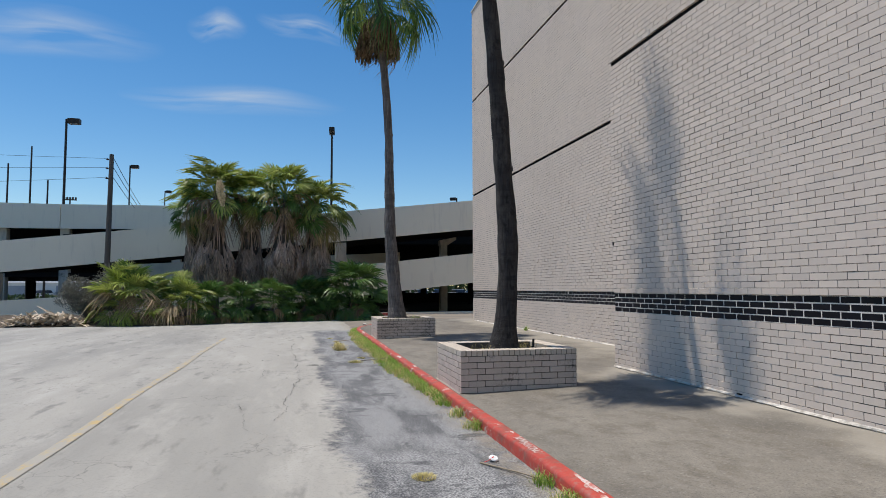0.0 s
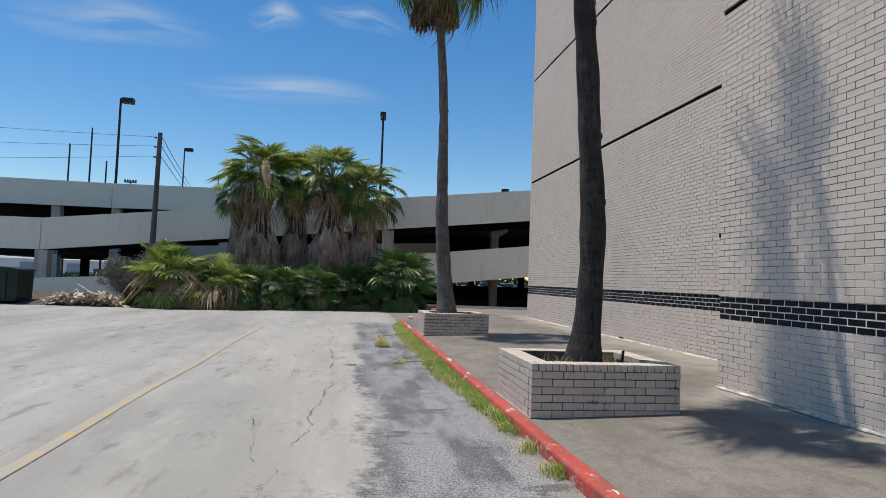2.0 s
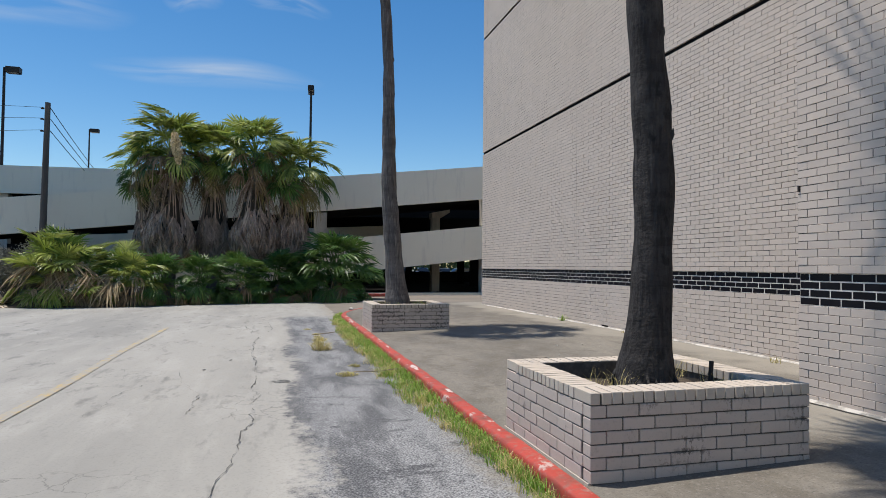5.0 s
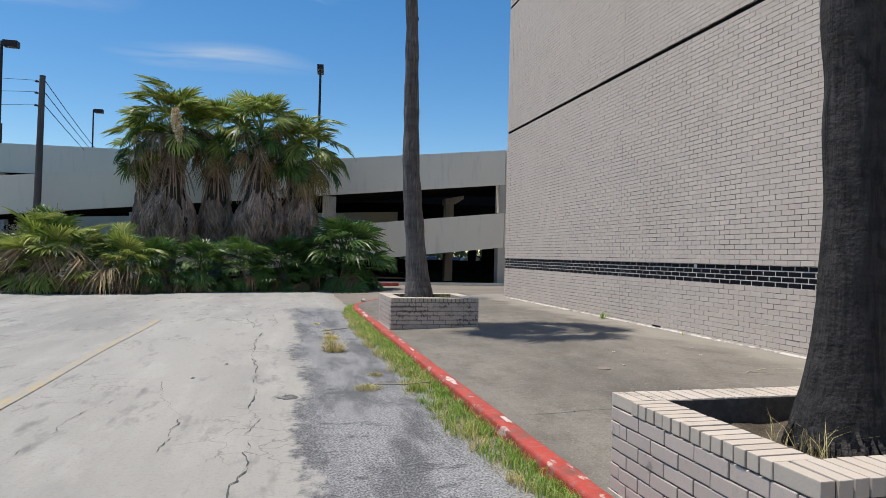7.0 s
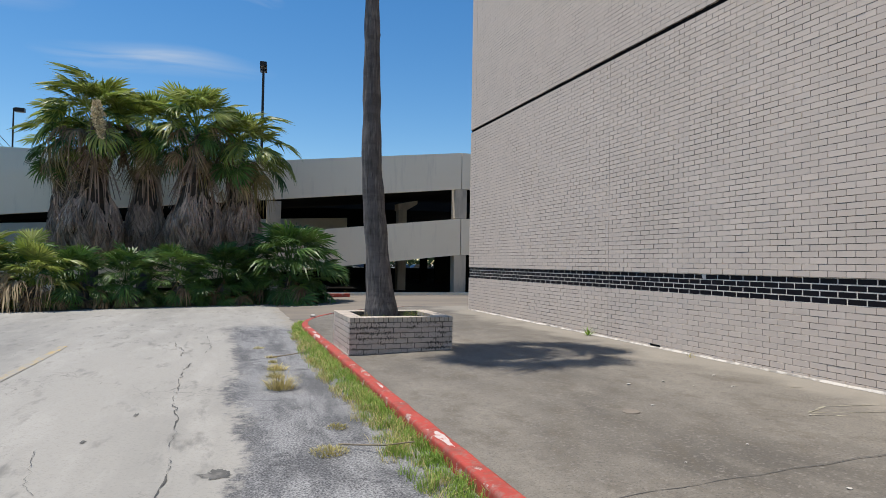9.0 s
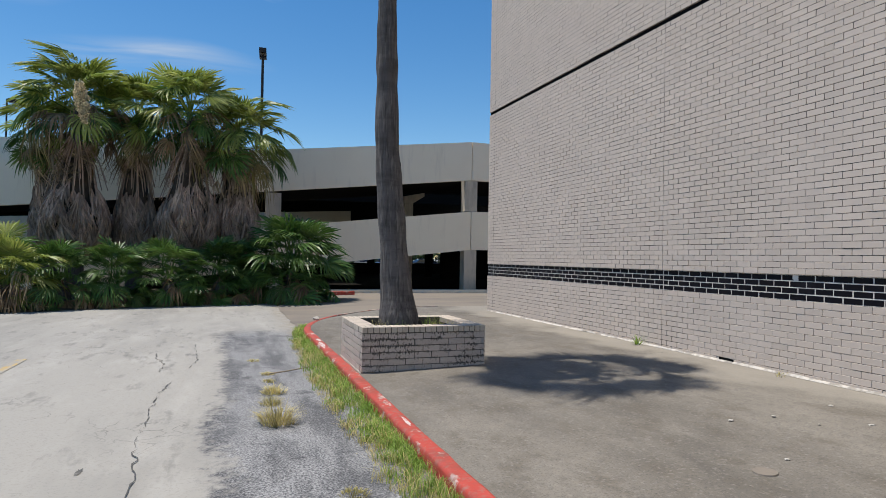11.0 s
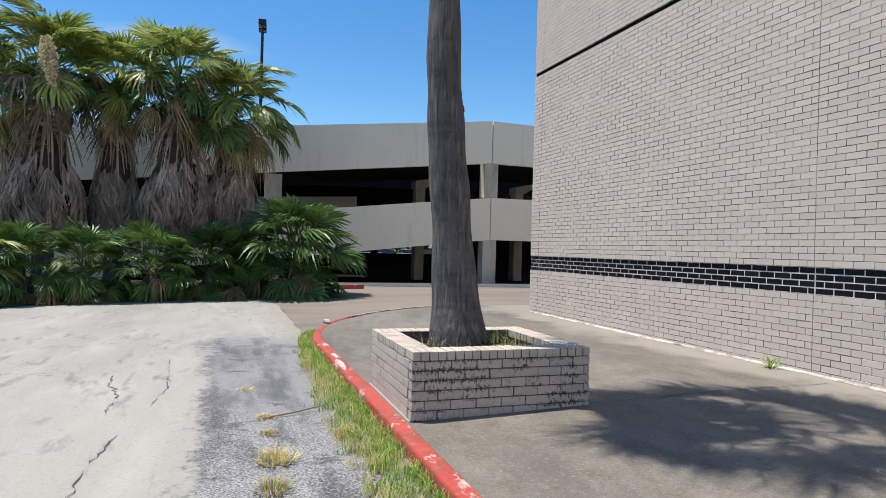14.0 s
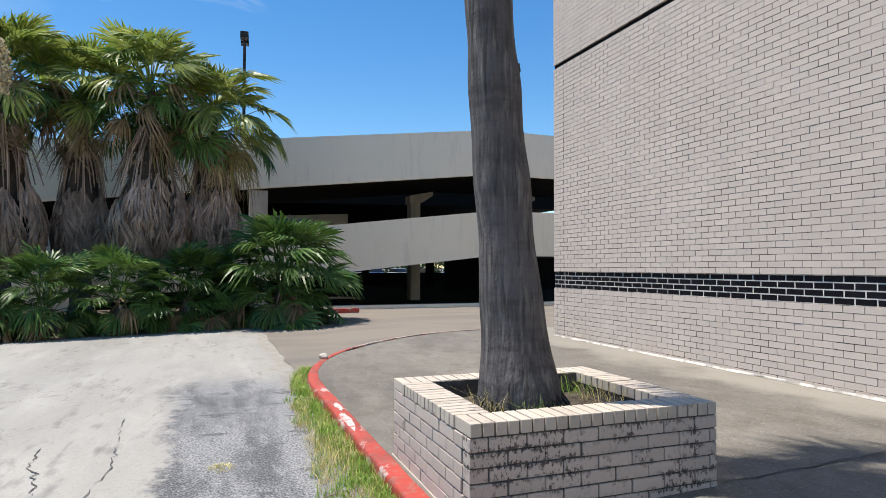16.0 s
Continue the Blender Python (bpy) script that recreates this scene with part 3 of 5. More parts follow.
def tree_bed():
    """Low mound of soil under the palms, edged by the road."""
    def edge(x):
        return 29.0 + 2.0 * smooth(-7, -2, x) + 2.4 * smooth(-2.5, 1.2, x) + 1.6 * smooth(1, 4, x) + 0.12 * noise.noise((x * 1.5, 0, 0))
    vs, fs = [], []
    nx, ny = 70, 14
    for i in range(nx + 1):
        x = -30 + 32.6 * i / nx
        for j in range(ny + 1):
            f = j / ny
            y0 = edge(x)
            y = y0 + (38.3 - y0) * f
            z = ROAD_Z - 0.02 + 0.2 * smooth(0, 0.25, f) + 0.07 * noise.noise((x, y, 0)) * smooth(0, 0.1, f)
            vs.append((x, y, z))
    for i in range(nx):
        for j in range(ny):
            a = i * (ny + 1) + j
            fs.append((a, a + ny + 1, a + ny + 2, a + 1))
    tagged(new("planting_bed", raw("planting_bed", vs, fs, M_bed)), "brown soil bed with dead leaf litter under the palms", "planting bed", kind="structure")


tree_bed()


def red_kerb(x0, y0, x1, y1):
    e = new("bed_kerb", mesh_of("bed_kerb", boxed(0, math.hypot(x1 - x0, y1 - y0), -0.08, 0.08, -0.2, 0.07, bevel=0.02), M_kerb))
    e.location, e.rotation_euler = (x0, y0, 0), (0, 0, math.atan2(y1 - y0, x1 - x0))
    tagged(e, "short red painted kerb edging the planting bed", "kerb", kind="structure")


red_kerb(1.6, 35.5, 4.5, 36.3)
red_kerb(-2.5, 33.0, 1.0, 34.2)
wk = new("garage_kerb", mesh_of("garage_kerb", boxed(1.5, 22, 38.2, 38.5, -0.2, 0.02, bevel=0.02), M_garage))
tagged(wk, "pale concrete kerb along the garage front", "kerb", kind="structure")

# ---- brick building ----
COURSE, PITCH = 0.0794, 0.238
BASE_Z, N_COURSES = 0.09, 167
BAND, GROOVES = range(12, 16), (66, 117)


def brick_unit(name, material, length=PITCH - 0.0055, height=COURSE - 0.0055, seed=0):
    """A single brick, 20 mm proud, front face towards -x, with worn corners."""
    r = random.Random(seed)
    h, q = length / 2, height / 2
    vs = [(0.02, s * h, t * q) for s, t in ((-1, -1), (1, -1), (1, 1), (-1, 1))]
    vs += [(0.002, s * h, t * q) for s, t in ((-1, -1), (1, -1), (1, 1), (-1, 1))]
    vs += [(r.uniform(-0.0012, 0.0012), s * (h - 0.002), t * (q - 0.002)) for s, t in ((-1, -1), (1, -1), (1, 1), (-1, 1))]
    fs = [(8, 11, 10, 9)] + [(a + i, a + 4 + i, a + 4 + (i + 1) % 4, a + (i + 1) % 4) for a in (0, 4) for i in range(4)]
    return raw(name, vs, fs, material)


UNIT = [brick_unit("brick", M_brick, seed=k) for k in range(6)]
UNIT_BLACK = [brick_unit("brick", M_black, PITCH - 0.012, COURSE - 0.012, k + 20) for k in range(3)]


def brick_wall(wall, x0, segments, picked):
    """Lays running-bond courses over a wall's face at x0. picked: the stretch (y0, y1, courses) laid as single parts."""
    r = random.Random(int(x0 * 100))
    data = {"b": ([], []), "k": ([], [])}
    for c in range(N_COURSES):
        if c in GROOVES:
            continue
        black = c in BAND
        zc = BASE_Z + (c + 0.5) * COURSE
        for s0, s1 in segments:
            y = s1 if c % 2 == 0 else s1 + PITCH / 2
            while y > s0 + 0.02:
                a, b = max(y - PITCH + 0.0028, s0 + 0.004), min(y - 0.0028, s1 - 0.002)
                y -= PITCH
                if b - a < 0.03:
                    continue
                dx = 0.021 + r.gauss(0, 0.0003) if black else max(-0.002, min(0.002, r.gauss(0.0003, 0.0012)))
                whole = b - a > PITCH - 0.012
                if whole and picked[0] < a and b < picked[1] and c < picked[2]:
                    ob = new("brick", r.choice(UNIT_BLACK if black else UNIT))
                    ob.location, ob.parent = (x0 + dx, (a + b) / 2, zc + r.gauss(0, 0.0008)), wall
                    ob.rotation_euler = (r.gauss(0, 0.002), r.gauss(0, 0.004) if not black else 0, r.uniform(-0.004, 0.004) if not black else 0)
                    continue
                V, F = data["k" if black else "b"]
                o = len(V)
                z0, z1 = zc - COURSE / 2 + 0.0028, zc + COURSE / 2 - 0.0028 + r.gauss(0, 0.0008)
                k3 = 0.25 if black else 1
                if black:
                    a, b, z0, z1 = a + 0.0033, b - 0.0033, z0 + 0.0033, z1 - 0.0033
                t0, t1, t2 = (max(-0.0008, min(0.0008, r.gauss(0, 0.0006))) * k3 for _ in range(3))
                bk = x0 + (0.04 if black else 0.022)
                V += [(bk, a, z0), (bk, b, z0), (bk, b, z1), (bk, a, z1)]
                V += [(x0 + dx + t0 - t2, a + 0.002, z0 + 0.002), (x0 + dx + t1 - t2, b - 0.002, z0 + 0.002), (x0 + dx + t1 + t2, b - 0.002, z1 - 0.0015), (x0 + dx + t0 + t2, a + 0.002, z1 - 0.0015)]
                F.append((o + 4, o + 7, o + 6, o + 5))
                F += [(o + i, o + 4 + i, o + 4 + (i + 1) % 4, o + (i + 1) % 4) for i in range(4)]
    for key, m, label in (("b", M_brick, "taupe painted bricks in running bond"), ("k", M_black, "black glazed bricks in four courses")):
        tagged(part("brick_courses" if key == "b" else "band_courses", raw("courses", *data[key], m), m, wall), label, kind="stuff")


def wall(name, x0, y0, y1, segments, picked, label):
    top = BASE_Z + N_COURSES * COURSE
    g = [(BASE_Z + k * COURSE, BASE_Z + (k + 1) * COURSE) for k in GROOVES]
    b0, b1 = BASE_Z + 12 * COURSE, BASE_Z + 16 * COURSE
    bm = bmesh.new()
    front, back = x0 + 0.0042, x0 + 0.4
    levels = [(-0.25, b0, front), (b0, b1, x0 + 0.034), (b1, g[0][0], front), (g[0][0], g[0][1], x0 + 0.07), (g[0][1], g[1][0], front), (g[1][0], g[1][1], x0 + 0.07), (g[1][1], top, front)]
    for z0, z1, f in levels:
        box(bm, f, back, y0, y1, z0, z1)
    w = tagged(new(name, mesh_of(name, bm, M_mortar)), label, "brick wall", kind="structure")
    part("band_mortar", boxed(x0 + 0.0226, x0 + 0.033, y0, y1 - 0.002, b0 + 0.001, b1 - 0.001), M_white_mortar, w, "pale mortar of the black brick band")
    # strip at the back of each recess, coloured as its shadow
    for z0, z1 in g:
        part("recessed_joint", boxed(x0 + 0.035, x0 + 0.069, y0, y1, z0 + 0.001, z1 - 0.001), M_groove, w, "black recessed horizontal joint")
    part("base_sealant", sealant(x0, y0, y1), M_base, w, "white sealant strip along the wall base")
    part("coping", boxed(x0 - 0.04, x0 + 0.45, y0, y1 + 0.03, top, top + 0.08, bevel=0.01), M_roof, w, "pale metal roof coping")
    return w


def sealant(x0, y0, y1):
    vs, fs = [], []
    n = int((y1 - y0) / 0.12)
    for j in range(n + 1):
        y = y0 + (y1 - y0) * j / n
        w = 0.02 + 0.03 * noise.noise((y * 1.3, x0, 0)) + 0.02 * noise.noise((y * 6, x0, 3))
        z = walk_z(x0)
        vs += [(x0 + 0.012, y, z + 0.035 + 0.015 * noise.noise((y * 3, 7, 0))), (x0 - 0.012, y, z + 0.02), (x0 - 0.015 - max(0.0, w), y, z + 0.003)]
    for j in range(n):
        for k in range(2):
            a = 3 * j + k
            fs.append((a, a + 3, a + 4, a + 1))
    return raw("base_sealant", vs, fs, M_base)


NEAR_X, FAR_X, STEP_Y, END_Y = 4.32, 6.13, 10.6, 26.17
wall_near = wall("wall_near", NEAR_X, -14, STEP_Y, [], None, "taupe painted brick wall standing forward, with a black band")
wall_far = wall("wall_far", FAR_X, STEP_Y - 0.4, END_Y, [], None, "taupe painted brick wall with a black glazed brick band")
TOP = BASE_Z + N_COURSES * COURSE
tagged(new("wall_step", mesh_of("wall_step", boxed(NEAR_X + 0.4, FAR_X + 0.4, STEP_Y - 0.4, STEP_Y - 0.004, -0.25, TOP), M_brick)), "brick return between the two wall faces", "brick wall", kind="structure")
tagged(new("wall_north", mesh_of("wall_north", boxed(FAR_X + 0.4, 40, END_Y - 0.4, END_Y - 0.004, -0.25, TOP), M_brick)), "taupe brick end wall of the building", "brick wall", kind="structure")
tagged(new("wall_south", mesh_of("wall_south", boxed(NEAR_X + 0.4, 40, -14, -13.6, -0.25, TOP), M_brick)), "taupe brick rear wall of the building", "brick wall", kind="structure")
tagged(new("wall_east", mesh_of("wall_east", boxed(40, 40.4, -14, END_Y, -0.25, TOP), M_brick)), "taupe brick back wall of the building", "brick wall", kind="structure")
tagged(new("roof", mesh_of("roof", boxed(FAR_X + 0.4, 40, -13.6, END_Y - 0.4, TOP - 0.6, TOP - 0.3), M_roof)), "flat pale building roof", "roof", kind="structure")

# ---- parking garage ----
garage = tagged(empty("parking_garage", 0, 39.2, -0.2), "two-level concrete parking garage with sloping ramps", "parking garage")
garage_world = Matrix.Translation((0, -39.2, 0.2))


def gpart(name, bm, material, label="", parent=None):
    for v in bm.verts:
        v.co = garage_world @ v.co
    return part(name, bm, material, parent or garage, label)


FRONT = 39.2
gpart("ramp_parapet", prism([(-17.35, 4.04), (10.76, 7.20), (10.76, 5.33), (-17.35, 2.32)], FRONT, FRONT + 0.25), M_garage, "sloping pale concrete parapet of the upper ramp")
gpart("parapet_panel", prism([(-34, 3.9), (-17.4, 4.05), (-17.4, 2.33), (-34, 2.2)], FRONT, FRONT + 0.25), M_garage, "level pale concrete parapet panel")
gpart("parapet_panel", prism([(10.80, 7.20), (24, 7.05), (24, 5.25), (10.80, 5.33)], FRONT, FRONT + 0.25), M_garage, "level pale concrete parapet panel")
gpart("lower_ramp_parapet", prism([(-6.5, 1.86), (10.76, 3.79), (10.76, 1.92), (-6.5, 0.0)], FRONT + 0.02, FRONT + 0.27), M_garage, "sloping pale concrete parapet of the lower ramp")
gpart("parapet_panel", prism([(10.80, 3.79), (24, 3.85), (24, 1.92), (10.80, 1.92)], FRONT + 0.02, FRONT + 0.27), M_garage, "level pale concrete parapet panel")
# decks, floor and beam carry the inside shade as a near-black colour
gpart("upper_deck", prism([(-17.3, 2.75), (2.0, 4.78), (2.0, 4.43), (-17.3, 2.4), (-34, 2.35), (-34, 2.7)], FRONT + 0.61, 43.4), M_deck, "sloping concrete ramp deck coloured black for shade")
gpart("upper_deck", prism([(2.004, 4.78), (10.7, 5.7), (24, 5.7), (24, 5.35), (10.7, 5.35), (2.004, 4.43)], FRONT + 0.61, 46.2), M_deck, "sloping concrete ramp deck coloured black for shade")
gpart("lower_deck", prism([(-6.4, 0.25), (10.7, 2.3), (24, 2.3), (24, 1.97), (10.7, 1.97), (-6.4, 0.0)], FRONT + 0.61, 46.4), M_deck, "sloping concrete ramp deck coloured black for shade")
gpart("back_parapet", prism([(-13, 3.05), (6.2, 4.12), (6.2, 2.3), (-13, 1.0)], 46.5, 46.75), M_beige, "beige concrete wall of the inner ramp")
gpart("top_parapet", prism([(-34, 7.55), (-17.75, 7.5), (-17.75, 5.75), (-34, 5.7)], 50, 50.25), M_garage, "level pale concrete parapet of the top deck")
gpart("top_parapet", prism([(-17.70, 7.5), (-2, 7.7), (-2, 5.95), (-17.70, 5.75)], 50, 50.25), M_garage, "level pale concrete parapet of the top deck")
gpart("top_deck", boxed(-34, 24, 50.3, 78, 5.75, 6.1), M_deck, "concrete top deck coloured black for shade")
gpart("middle_deck", boxed(-34, 24, 50.3, 78, 2.3, 2.62), M_deck, "concrete middle deck coloured black for shade")
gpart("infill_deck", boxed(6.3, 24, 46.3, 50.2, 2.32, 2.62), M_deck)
gpart("inner_beam", prism([(-17.3, 5.3), (24, 5.75), (24, 5.15), (-17.3, 4.6)], 49.4, 49.9), M_deck, "concrete beam coloured black for shade")
gpart("garage_floor", boxed(-34, 24, 39.0, 78, -0.2, -0.13), M_deck, "concrete garage floor coloured black for shade")
# low rear wall, black for the shade there
gpart("rear_wall", boxed(-9, 24, 70, 70.25, -0.19, 0.95), M_deck, "low garage rear wall coloured black for shade")
# two added walls that close off sky and lot, black to read as shade
gpart("core_wall", boxed(15, 24, 56, 56.3, -0.19, 2.29), M_deck, "added black wall standing for darkness inside the garage")
gpart("rear_wall_upper", boxed(-34, 24, 77.7, 78, 2.63, 5.74), M_deck, "added black wall standing for darkness behind the upper level")
gpart("ramp_base_wall", prism([(-17.45, 0.78), (-12.2, 1.10), (-4, 1.45), (-4, -0.25), (-17.45, -0.25)], FRONT - 0.55, FRONT - 0.3), M_garage, "low white concrete wall beside the ramp")
for x, spans in ((-17.3, ((-0.18, 2.31),)), (1.42, ((-0.18, 0.85), (2.78, 4.25))), (10.77, ((-0.18, 1.915), (3.8, 5.325)))):
    for z0, z1 in spans:
        gpart("column", boxed(x - 0.32, x + 0.32, FRONT + 0.03, FRONT + 0.6, z0, z1), M_column, "weathered pale concrete column")
for x in (8.97, 14.5):
    gpart("column", boxed(x - 0.24, x + 0.24, 44.0, 44.6, -0.18, 4.55), M_column, "weathered pale concrete column")
    gpart("corbel", prism([(x - 0.3, 4.86), (x + 0.85, 5.1), (x + 0.85, 4.9), (x + 0.3, 4.55), (x - 0.3, 4.5)], 43.9, 44.7), M_column, "pale concrete corbel beam")
for x in (-21.5, -17.5, -10, -3):
    gpart("column", boxed(x - 0.3, x + 0.3, 50.3, 50.9, -0.18, 5.76), M_column, "weathered pale concrete column")
# inner columns are blackened for shade, unlike the pale ones in front
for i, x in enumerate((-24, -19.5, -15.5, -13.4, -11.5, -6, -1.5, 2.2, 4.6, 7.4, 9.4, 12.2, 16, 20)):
    gpart("column", boxed(x - 0.28, x + 0.28, 62 + (i % 3) * 3, 62.6 + (i % 3) * 3, -0.18, 2.31), M_deck, "inner concrete column coloured black for shade")


# ---- palms ----
def frond_mesh(name, seed, material, stalk=1.12, length=0.66, spread=124, droop=0.35, segs=34, fold=0.25, tilt=0.35, ragged=0.12, join=0.64):
    """A fan frond along +y: a stalk and a pleated blade, split into drooping points past the part where its segments are joined."""
    r = random.Random(seed)
    V, F = [], []

    def strip(pts, sides):
        o = len(V)
        for p, w in zip(pts, sides):
            V.append(tuple(p - w))
            V.append(tuple(p + w))
        for k in range(len(pts) - 1):
            F.append((o + 2 * k, o + 2 * k + 1, o + 2 * k + 3, o + 2 * k + 2))
    sag = 0.10 * droop
    pts = [Vector((0, stalk * f, -sag * f * f)) for f in (0, 0.35, 0.7, 1.0)]
    strip(pts, [Vector((w, 0, 0)) for w in (0.028, 0.02, 0.015, 0.012)])
    strip(pts, [Vector((0, 0, w)) for w in (0.014, 0.01, 0.008, 0.006)])
    hub = Vector((0, stalk, -sag))
    ahead, up = Vector((0, math.cos(tilt), -math.sin(tilt))), Vector((0, math.sin(tilt), math.cos(tilt)))
    step = radians(2 * spread) / (segs - 1)
    for k in range(segs):
        a = radians(-spread) + step * (k + r.uniform(-0.2, 0.2))
        d = ahead * math.cos(a) + Vector((math.sin(a), 0, 0))
        across = ahead * -math.sin(a) + Vector((math.cos(a), 0, 0))
        side = (across + up * (0.55 if k % 2 else -0.55)).normalized()
        L = length * (1 - 0.28 * (abs(a) / radians(spread)) ** 2) * r.uniform(1 - ragged, 1 + ragged * 0.6)
        kk = droop * r.uniform(0.6, 1.5)
        pts, sides = [], []
        for f in (0.04, 0.32, join, 0.5 + 0.5 * join, 1.0):
            s = L * f
            pts.append(hub + d * s * (1 - 0.3 * kk * f * f) + up * (fold * abs(math.sin(a)) * s) - Vector((0, 0, kk * f ** 2.6 * L)) + across * r.uniform(-0.045, 0.045) * f * f)
            w = s * step * 0.56
            sides.append(side * (w if f <= join else L * join * step * (0.34 if f < 0.9 else 0.03)))
        strip(pts, sides)
    return raw(name, V, F, material)


FRONDS = [frond_mesh("frond", 10 + k, M_frond, droop=0.15 + 0.14 * k, stalk=0.95 + 0.07 * k, length=0.72, tilt=0.1 + 0.2 * k) for k in range(5)]
FRONDS_LOW = [frond_mesh("frond", 30 + k, M_frond_low, droop=0.3 + 0.15 * k, stalk=1.0, tilt=0.2 + 0.15 * k) for k in range(4)]
FRONDS_YEL = [frond_mesh("frond", 50 + k, M_frond_yel, droop=0.95 + 0.2 * k, stalk=0.95, length=0.85, spread=95, ragged=0.3, join=0.45) for k in range(3)]
FRONDS_DROOP = [frond_mesh("frond", 80 + k, M_frond if k == 1 else M_frond_low, droop=0.7 + 0.2 * k, stalk=0.98, length=0.82, spread=108, fold=0.05, join=0.5, ragged=0.18) for k in range(4)]
FRONDS_NARROW = [frond_mesh("frond", 90 + k, M_frond, droop=0.5, stalk=0.85, length=0.95, spread=62, fold=-0.9, tilt=0.5, join=0.42, ragged=0.25) for k in range(2)]
FRONDS_BROWN = [frond_mesh("frond", 70 + k, M_dead_brown, droop=1.1 + 0.2 * k, stalk=0.85, length=0.75, spread=85, segs=22, ragged=0.35, join=0.4) for k in range(3)]
FRONDS_GREY = [frond_mesh("frond", 100 + k, M_dead, droop=1.2 + 0.2 * k, stalk=0.5, length=0.7, spread=85, segs=22, ragged=0.4, join=0.4) for k in range(3)]
FRONDS_DEAD = [frond_mesh("frond", 60 + k, M_dead_tan, droop=1.2 + 0.2 * k, stalk=0.8, length=0.75, spread=80, segs=22, ragged=0.4, join=0.4) for k in range(3)]


def hang(parent, mesh, at, azimuth, elevation, size, roll=0.0, label=""):
    ob = new("frond", mesh)
    ob.parent = parent
    ob.matrix_basis = Matrix.Translation(at) @ Euler((0, 0, azimuth)).to_matrix().to_4x4() @ Euler((elevation, 0, 0)).to_matrix().to_4x4() @ Euler((0, roll, 0)).to_matrix().to_4x4() @ Matrix.Scale(size, 4)
    if label:
        ob["label"] = label
    return ob


def crown(palm, at, size, seed, n=44, low=-70, high=84, dead=0.12, drop=0.35, droopy=False, bare=None):
    """Fronds in a spiral round the top. bare: a stretch of compass angles, from +x, without fronds."""
    r = random.Random(seed)
    for k in range(n):
        f = (k + 0.5) / n
        el = high + (low - high) * f ** 0.85 + r.uniform(-9, 9)
        az = k * 2.39996 + r.uniform(-0.25, 0.25)
        if bare and bare[0] < math.remainder(az + math.pi / 2, 2 * math.pi) < bare[1]:
            continue
        if f > 0.78:
            pick = r.random()
            mesh = r.choice(FRONDS_BROWN if pick < 0.22 and not droopy else FRONDS_YEL if 0.3 < pick < (0.42 if droopy else 0.55) else FRONDS_LOW)
        elif f > 0.5:
            mesh = r.choice(FRONDS_LOW[1:] + FRONDS[2:] + ([] if droopy else FRONDS_BROWN[:1]))
        else:
            mesh = r.choice(FRONDS)
        if droopy and f > 0.2 and mesh not in FRONDS_YEL:
            mesh = r.choice(FRONDS_DROOP)
        s = size * r.uniform(0.85, 1.12) * (0.85 if f < 0.12 else 1)
        hang(palm, mesh, Vector(at) + Vector((0, 0, -drop * f * size)), az, radians(el), s, r.uniform(-0.5, 0.5) if droopy else r.uniform(-0.7, 0.7), "drooping yellowed frond" if f > 0.78 and mesh in FRONDS_YEL else "")
    for k in range(int(n * dead)):
        hang(palm, r.choice(FRONDS_DEAD if r.random() < 0.5 and not droopy else FRONDS_BROWN), Vector(at) + Vector((0, 0, -r.uniform(0.35, 0.9) * size)), r.uniform(0, 6.28), radians(r.uniform(-78, -25)), size * r.uniform(0.8, 1.0), r.uniform(-0.6, 0.6), "dead brown frond hanging down")


def trunk_mesh(path, radii, sides=22, rough=0.05, seed=0, bark=None):
    """A ringed trunk through points of the path (x, y, z)."""
    n = max(10, int((path[-1][2] - path[0][2]) / 0.09))
    V, F = [], []
    zs = [p[2] for p in path]
    for j in range(n + 1):
        z = zs[0] + (zs[-1] - zs[0]) * j / n
        x, y, rad = (float(np.interp(z, zs, v)) for v in ([p[0] for p in path], [p[1] for p in path], radii))
        ring = 1 + 0.035 * math.sin(z * 9 + 2 * noise.noise((z, seed, 0))) + 0.05 * noise.noise((z * 1.3, seed, 4))
        for k in range(sides):
            a = 2 * math.pi * k / sides
            q = rad * ring * (1 + rough * noise.noise((math.cos(a) * 2.2, math.sin(a) * 2.2 + seed, z * 1.6)) + 0.4 * rough * noise.noise((math.cos(a) * 7, math.sin(a) * 7, z * 3)))
            V.append((x + q * math.cos(a), y + q * math.sin(a), z))
    for j in range(n):
        for k in range(sides):
            a, b = j * sides + k, j * sides + (k + 1) % sides
            F.append((a, b, b + sides, a + sides))
    F.append(tuple(range((n) * sides, (n + 1) * sides)))
    me = raw("trunk", V, F, bark or M_bark)
    for f in me.polygons:
        f.use_smooth = True
    return me


